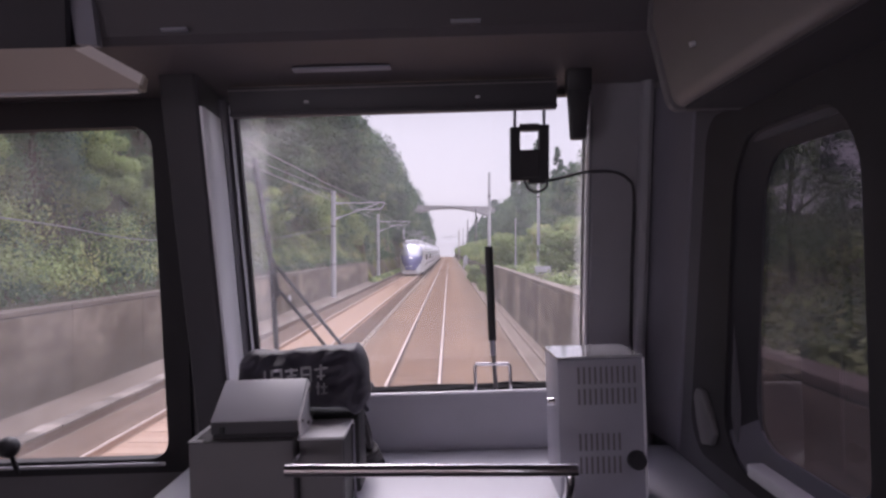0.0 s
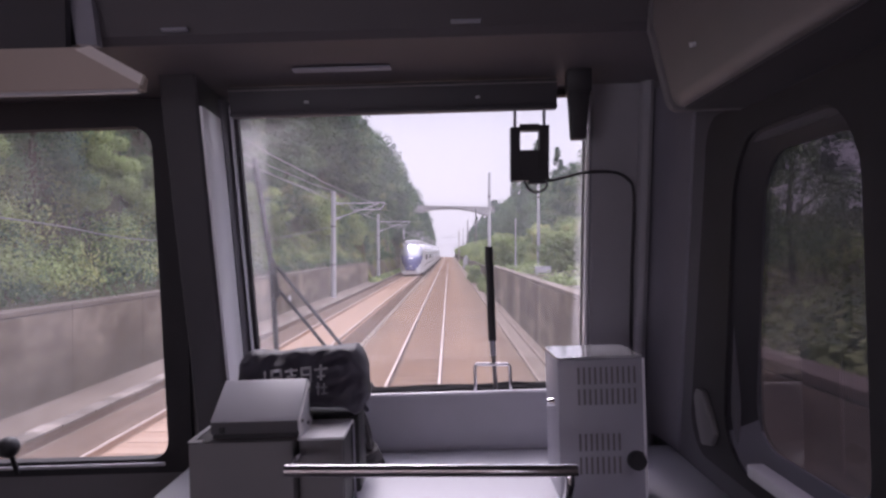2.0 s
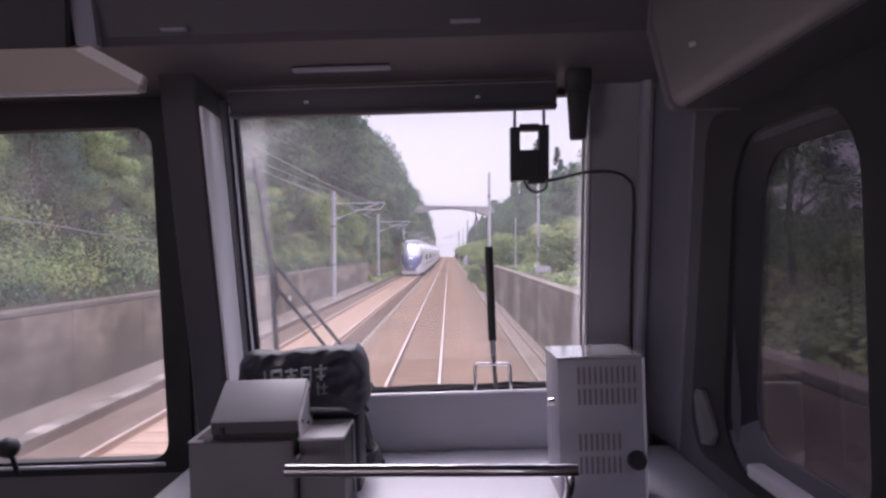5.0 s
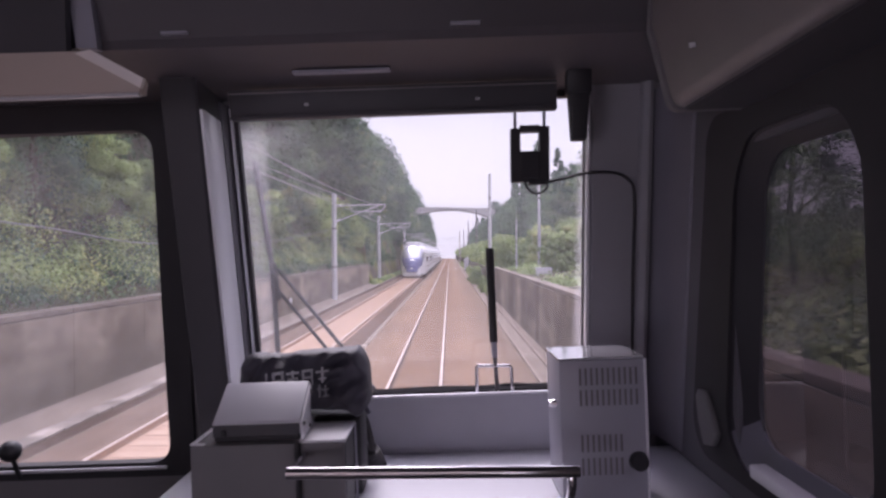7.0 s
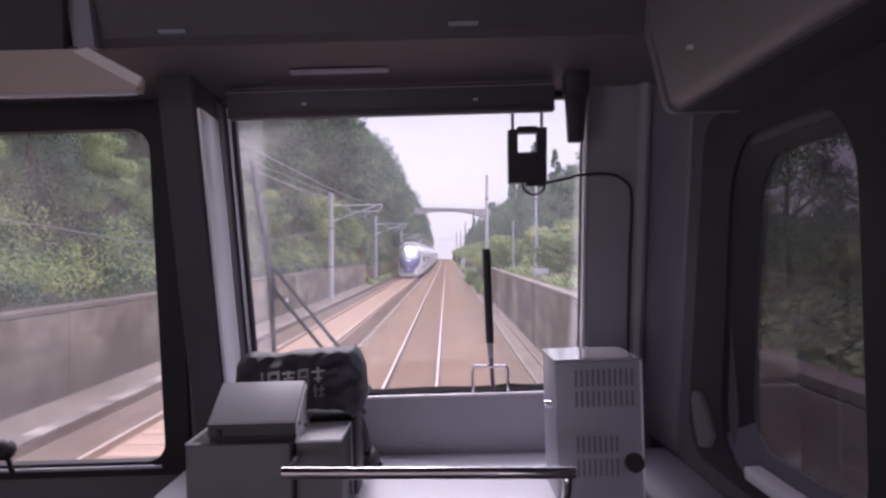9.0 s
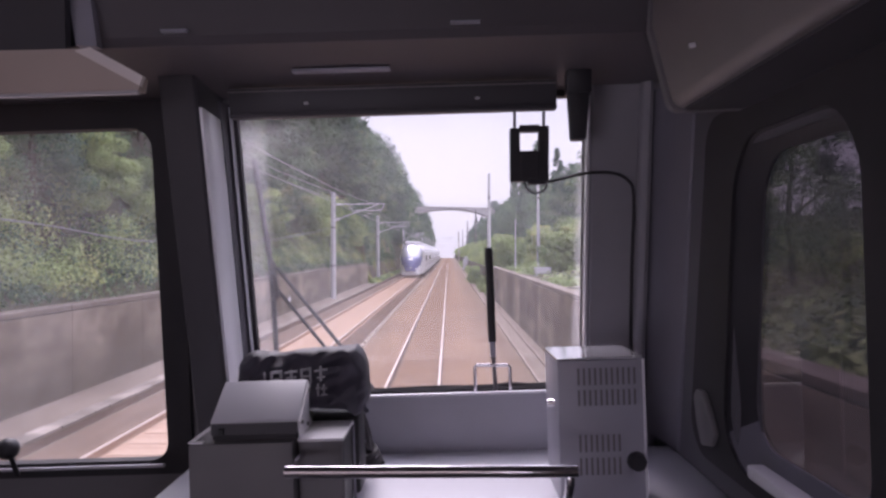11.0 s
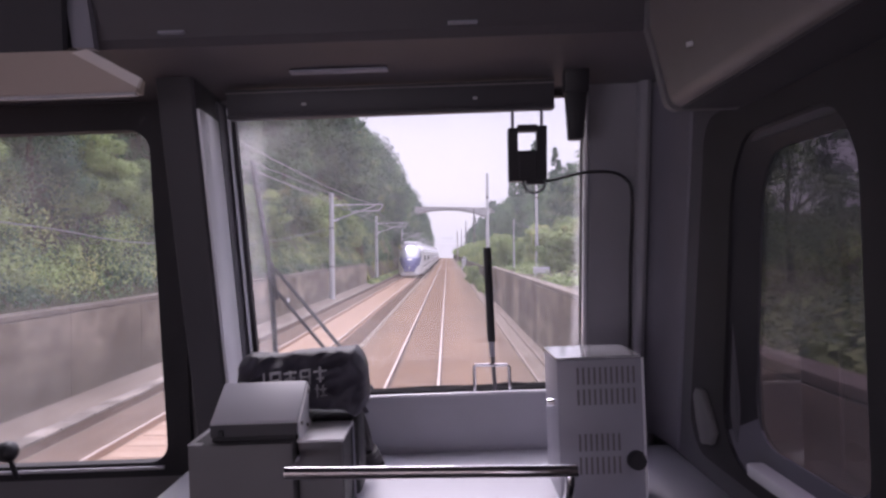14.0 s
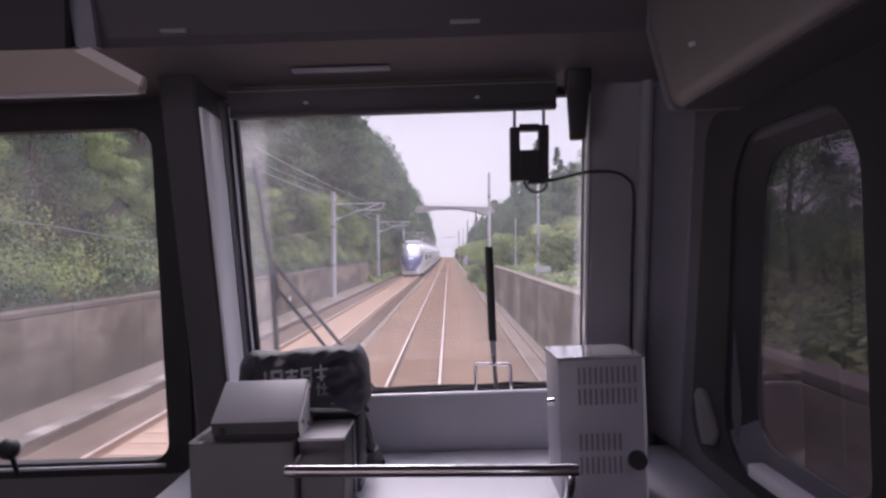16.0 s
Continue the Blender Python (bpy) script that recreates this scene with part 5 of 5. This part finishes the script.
part("plinth", boxed(2.35, 3.15, 111.6, 112.4, -0.35, 0.05, 0.02), CONCRETE, cb, "concrete plinth")
part("body", boxed(2.40, 3.10, 111.65, 112.35, 0.05, 1.65, 0.03), WHITE, cb, smooth=True)
part("roof", boxed(2.34, 3.16, 111.58, 112.42, 1.65, 1.74, 0.02), WHITE, cb)
for x in (2.42, 2.76):
    part("door", boxed(x, x + 0.32, 111.625, 111.65, 0.15, 1.55, 0.008), WHITE, cb)
fe = thing("lattice_fence", (3.5, 122, 0.2), "white railing fence along the edge of the line", "fence")
for i in range(13):
    part("post", boxed(3.46, 3.54, 122.0 + 2 * i - 0.04, 122.0 + 2 * i + 0.04, 0.2, 2.0), WHITE, fe)
for z in (0.7, 1.3, 1.9):
    part("rail", boxed(3.475, 3.525, 122.0, 146.0, z - 0.03, z + 0.03), WHITE, fe)
mp_ = thing("marker_plate", (-7.19, 30.8, 0.6), "small white marker plate on the concrete wall", "sign")
part("plate", boxed(-7.199, -7.180, 30.6, 30.95, 0.60, 0.84, 0.004), WHITE, mp_)
cb = thing("cable_cabinet", (-6.8, 194, 0.0), "small pale cabinet at the foot of the wall", "cabinet")
part("body", boxed(-7.0, -6.6, 193.8, 194.2, 0.0, 1.0, 0.02), PALE, cb, smooth=True)
part("cap", boxed(-7.04, -6.56, 193.76, 194.24, 1.0, 1.06, 0.01), PALE, cb)

# ---------------------------------------------------------------- bridge over the cutting
BY = 170.0
b_ = thing("road_bridge", (0, BY, 2), "pale concrete arch bridge spanning the cutting", "bridge")
bm = bmesh.new()
arch = [(-10.0 + 20 * i / 30, 11.5 + 1.98 * (1 - abs((i - 15) / 15) ** 2.2)) for i in range(31)]
prism(bm, [(-24, 14.3), (-24, 12.2), (-12.5, 10.6)] + arch + [(12.5, 10.2), (26, 11.6), (26, 13.1)], along_y, BY, BY + 5)
part("arch_span", bm, BRIDGE, b_)
part("parapet", prism(bmesh.new(), [(-24, 14.31), (26, 13.11), (26, 13.45), (-24, 14.65)], along_y, BY - 0.1, BY + 0.15), BRIDGE, b_, "pale parapet")
for i in range(17):
    x = -23.5 + 3.0 * i
    part("rail_post", boxed(x - 0.05, x + 0.05, BY - 0.02, BY + 0.08, 14.62 - (x + 24) * 0.024, 15.3 - (x + 24) * 0.024), POLE, b_)
part("guard_rail", tube(bmesh.new(), [(-24, BY + 0.03, 15.3), (26, BY + 0.03, 14.1)], 0.035, 6), POLE, b_, "thin steel guard rail")
part("abutment", boxed(-15.5, -12.4, BY, BY + 5, 0, 11.0), CONCRETE, b_)
part("abutment", boxed(12.4, 15.5, BY, BY + 5, 0, 10.6), CONCRETE, b_)

# ---------------------------------------------------------------- the train on the neighbouring track
NY = 77.0
tr = thing("train", (KX, NY, 0.06), "white and blue streamlined express train on the neighbouring track", "train")
SEC = [(-1.38, 0.25), (-1.42, 1.0), (-1.41, 2.4), (-1.30, 3.1), (-1.0, 3.55), (-0.5, 3.8), (0, 3.85), (0.5, 3.8), (1.0, 3.55), (1.30, 3.1), (1.41, 2.4), (1.42, 1.0), (1.38, 0.25)]
NOSE = 4.6
fine_sec = []
for (xa, za), (xb, zb) in zip(SEC, SEC[1:]):
    fine_sec += [(xa + (xb - xa) * k / 4, za + (zb - za) * k / 4) for k in range(4)]
fine_sec.append(SEC[-1])


def nose_row(t):
    """Width, roof and skirt of the nose, t from its tip (0) to the first full section (1)."""
    wide = (1 - (1 - t) ** 2.6) ** (1 / 2.1)
    top = 1.05 + 2.80 * (1 - (1 - t) ** 2.0) ** 0.62
    return wide, top, 0.28 + 0.22 * (1 - t) ** 6


bm = bmesh.new()
rows = []
for i in range(41):
    t = (0.02 + 0.98 * i / 40) ** 1.6
    wide, top, low = nose_row(t)
    rows.append([bm.verts.new((KX + x * wide, NY + NOSE * t, 0.06 + low + (z - 0.25) / 3.6 * (top - low))) for x, z in fine_sec])
for a, b in zip(rows, rows[1:]):
    for i in range(len(fine_sec) - 1):
        f = bm.faces.new((a[i], a[i + 1], b[i + 1], b[i]))
        c_ = f.calc_center_median()
        ax, z = abs(c_.x - KX), c_.z
        edge = float(np.interp(z, [0.70, 1.0, 1.5, 2.2, 3.0, 3.6], [0.45, 0.75, 1.12, 1.30, 1.24, 0.95]))
        if z > 0.72 and ax < edge and c_.y < NY + 3.3:
            f.material_index = 2 if z > 2.25 else 1
bm.faces.new(rows[0])
nose = part("nose", bm, [TRAIN_WHITE, TRAIN_BLUE, TRAIN_SCREEN], tr, "pale blue and white streamlined nose", True)
t_lamp = next(k / 1000 for k in range(1000) if nose_row(k / 1000)[1] > 2.05)
part("headlamp", boxed(KX - 0.26, KX + 0.26, NY + NOSE * t_lamp - 0.10, NY + NOSE * t_lamp + 0.5, 1.72, 2.10, 0.05), LAMP, tr, "lit headlamp cluster", True)
part("coupler_cover", boxed(KX - 0.62, KX + 0.62, NY - 0.06, NY + 0.5, 0.62, 1.02, 0.08), TRAIN_BLUE, tr, "dark blue coupler cover", True)
part("skirt", boxed(KX - 1.0, KX + 1.0, NY + 0.15, NY + 2.0, 0.20, 0.55, 0.10), TRAIN_WHITE, tr, "white front skirt", True)
part("roof_fairing", boxed(KX - 0.85, KX + 0.85, NY + 3.4, NY + 8.5, 3.72, 4.14, 0.14), TRAIN_WHITE, tr, "white roof fairing", True)
y = NY + NOSE
for n_ in range(8):
    e = y + (14.4 if n_ == 0 else 18.9)
    body = part("car_body", prism(bmesh.new(), [(KX + x, z + 0.06) for x, z in SEC], along_y, y, e), TRAIN_WHITE, tr, smooth=True)
    part("roof_band", prism(bmesh.new(), [(KX + 1.30, 3.12), (KX + 1.405, 2.74), (KX + 1.435, 2.74), (KX + 1.32, 3.14)], along_y, y + 0.05, e - 0.05), TRAIN_DARK, body, "dark band under the roof")
    w0 = y + (3.2 if n_ == 0 else 2.6)
    while w0 + 2.1 < e - 3.0:
        part("window", boxed(KX + 1.40, KX + 1.432, w0, w0 + 2.0, 1.72, 2.46), TRAIN_DARK, body, "dark window")
        w0 += 2.55
    part("door", boxed(KX + 1.40, KX + 1.43, e - 2.3, e - 1.4, 0.75, 2.62), TRAIN_WHITE, body)
    part("door", boxed(KX + 1.40, KX + 1.43, y + 1.0, y + 1.9, 0.75, 2.62), TRAIN_WHITE, body)
    part("stripe", boxed(KX + 1.415, KX + 1.432, y + 0.05, e - 0.05, 1.12, 1.20), TRAIN_BLUE, body, "thin blue stripe")
    for c_ in (y + 2.6, e - 2.6):
        part("bogie", boxed(KX - 1.3, KX + 1.425, c_ - 1.1, c_ + 1.1, 0.06, 0.55, 0.05), UNDER, body, "dark bogie under the skirt")
    part("roof_unit", boxed(KX - 0.9, KX + 0.9, y + 3, e - 4, 3.85, 4.12, 0.08), TRAIN_WHITE, body)
    part("underframe", boxed(KX - 1.2, KX + 1.2, y + 1, e - 1, 0.12, 0.32), UNDER, body)
    part("gangway", boxed(KX - 1.1, KX + 1.1, e - 0.02, e + 0.52, 0.5, 3.6), UNDER, body, "dark gangway")
    y = e + 0.5

# glowing sheet that paints in the far haze at the end of the line
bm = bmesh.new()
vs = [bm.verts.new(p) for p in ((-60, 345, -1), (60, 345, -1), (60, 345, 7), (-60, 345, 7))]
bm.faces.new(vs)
structure("backdrop", bm, FAR, "glowing pale sheet standing in for the hazy distance at the end of the line", "backdrop")

# sleepers of both tracks: the near ones one by one, the far ones joined
for bed_name, x, half, wide, z0, z1, y0, near_n, far_y, mat_, words in (
        ("ballast", TX, 1.0, 0.22, -0.2, -0.146, 10.0, 75, 110, SLEEPER, "rust-dusted concrete sleepers set in ballast"),
        ("far_trackbed", KX, 0.66, 0.28, -0.12, -0.062, 8.0, 75, 120, PINK, "pinkish dusted concrete sleepers of the neighbouring track")):
    bed = bpy.data.objects[bed_name]
    me = mesh_of("sleeper", boxed(-half, half, 0, wide, z0, z1, 0.008, 1), mat_)
    for i in range(near_n):
        o = new("sleeper", me)
        o.location = (x, y0 + 0.6 * i, 0)
        o.parent = bed
    bm = bmesh.new()
    for y in np.arange(y0 + 0.6 * near_n, far_y, 0.6):
        box(bm, x - half, x + half, y, y + wide, z0, z1)
    tagged(new("sleepers", mesh_of("sleepers", bm, mat_)), words, "sleepers", kind="stuff")
# lids of the cable trough, some of them shifted
lid_me = mesh_of("trough_lid", boxed(-0.15, 0.15, -0.245, 0.245, 0.0, 0.042, 0.008, 1), TROUGH)
trough = bpy.data.objects["kerb_5"]
for i in range(200):
    o = new("trough_lid", lid_me)
    o.location = (-6.29 + RNG.uniform(-0.012, 0.012), 5.0 + 0.505 * i, 0.061 + RNG.uniform(0, 0.006))
    o.rotation_euler = (0, 0, RNG.uniform(-0.03, 0.03))
    o.parent = trough
# ribs and pale foot blocks along the sloping edge
block = mesh_of("foot_block", boxed(-0.07, 0.07, -0.125, 0.125, 0.0, 0.125, 0.012, 1), BLOCK)
rib = mesh_of("rib", prism(bmesh.new(), [(-0.54, 0.19), (-0.54, 0.216), (-0.05, 0.026), (-0.05, 0.0)], along_y, -0.03, 0.03), RIB)
edge_ob = bpy.data.objects["kerb_1"]
for i in range(100):
    for nm, me, x in (("foot_block", block, -2.82), ("rib", rib, -2.87)):
        o = new(nm, me)
        o.location = (x, 12 + 0.85 * i, -0.27)
        o.parent = edge_ob
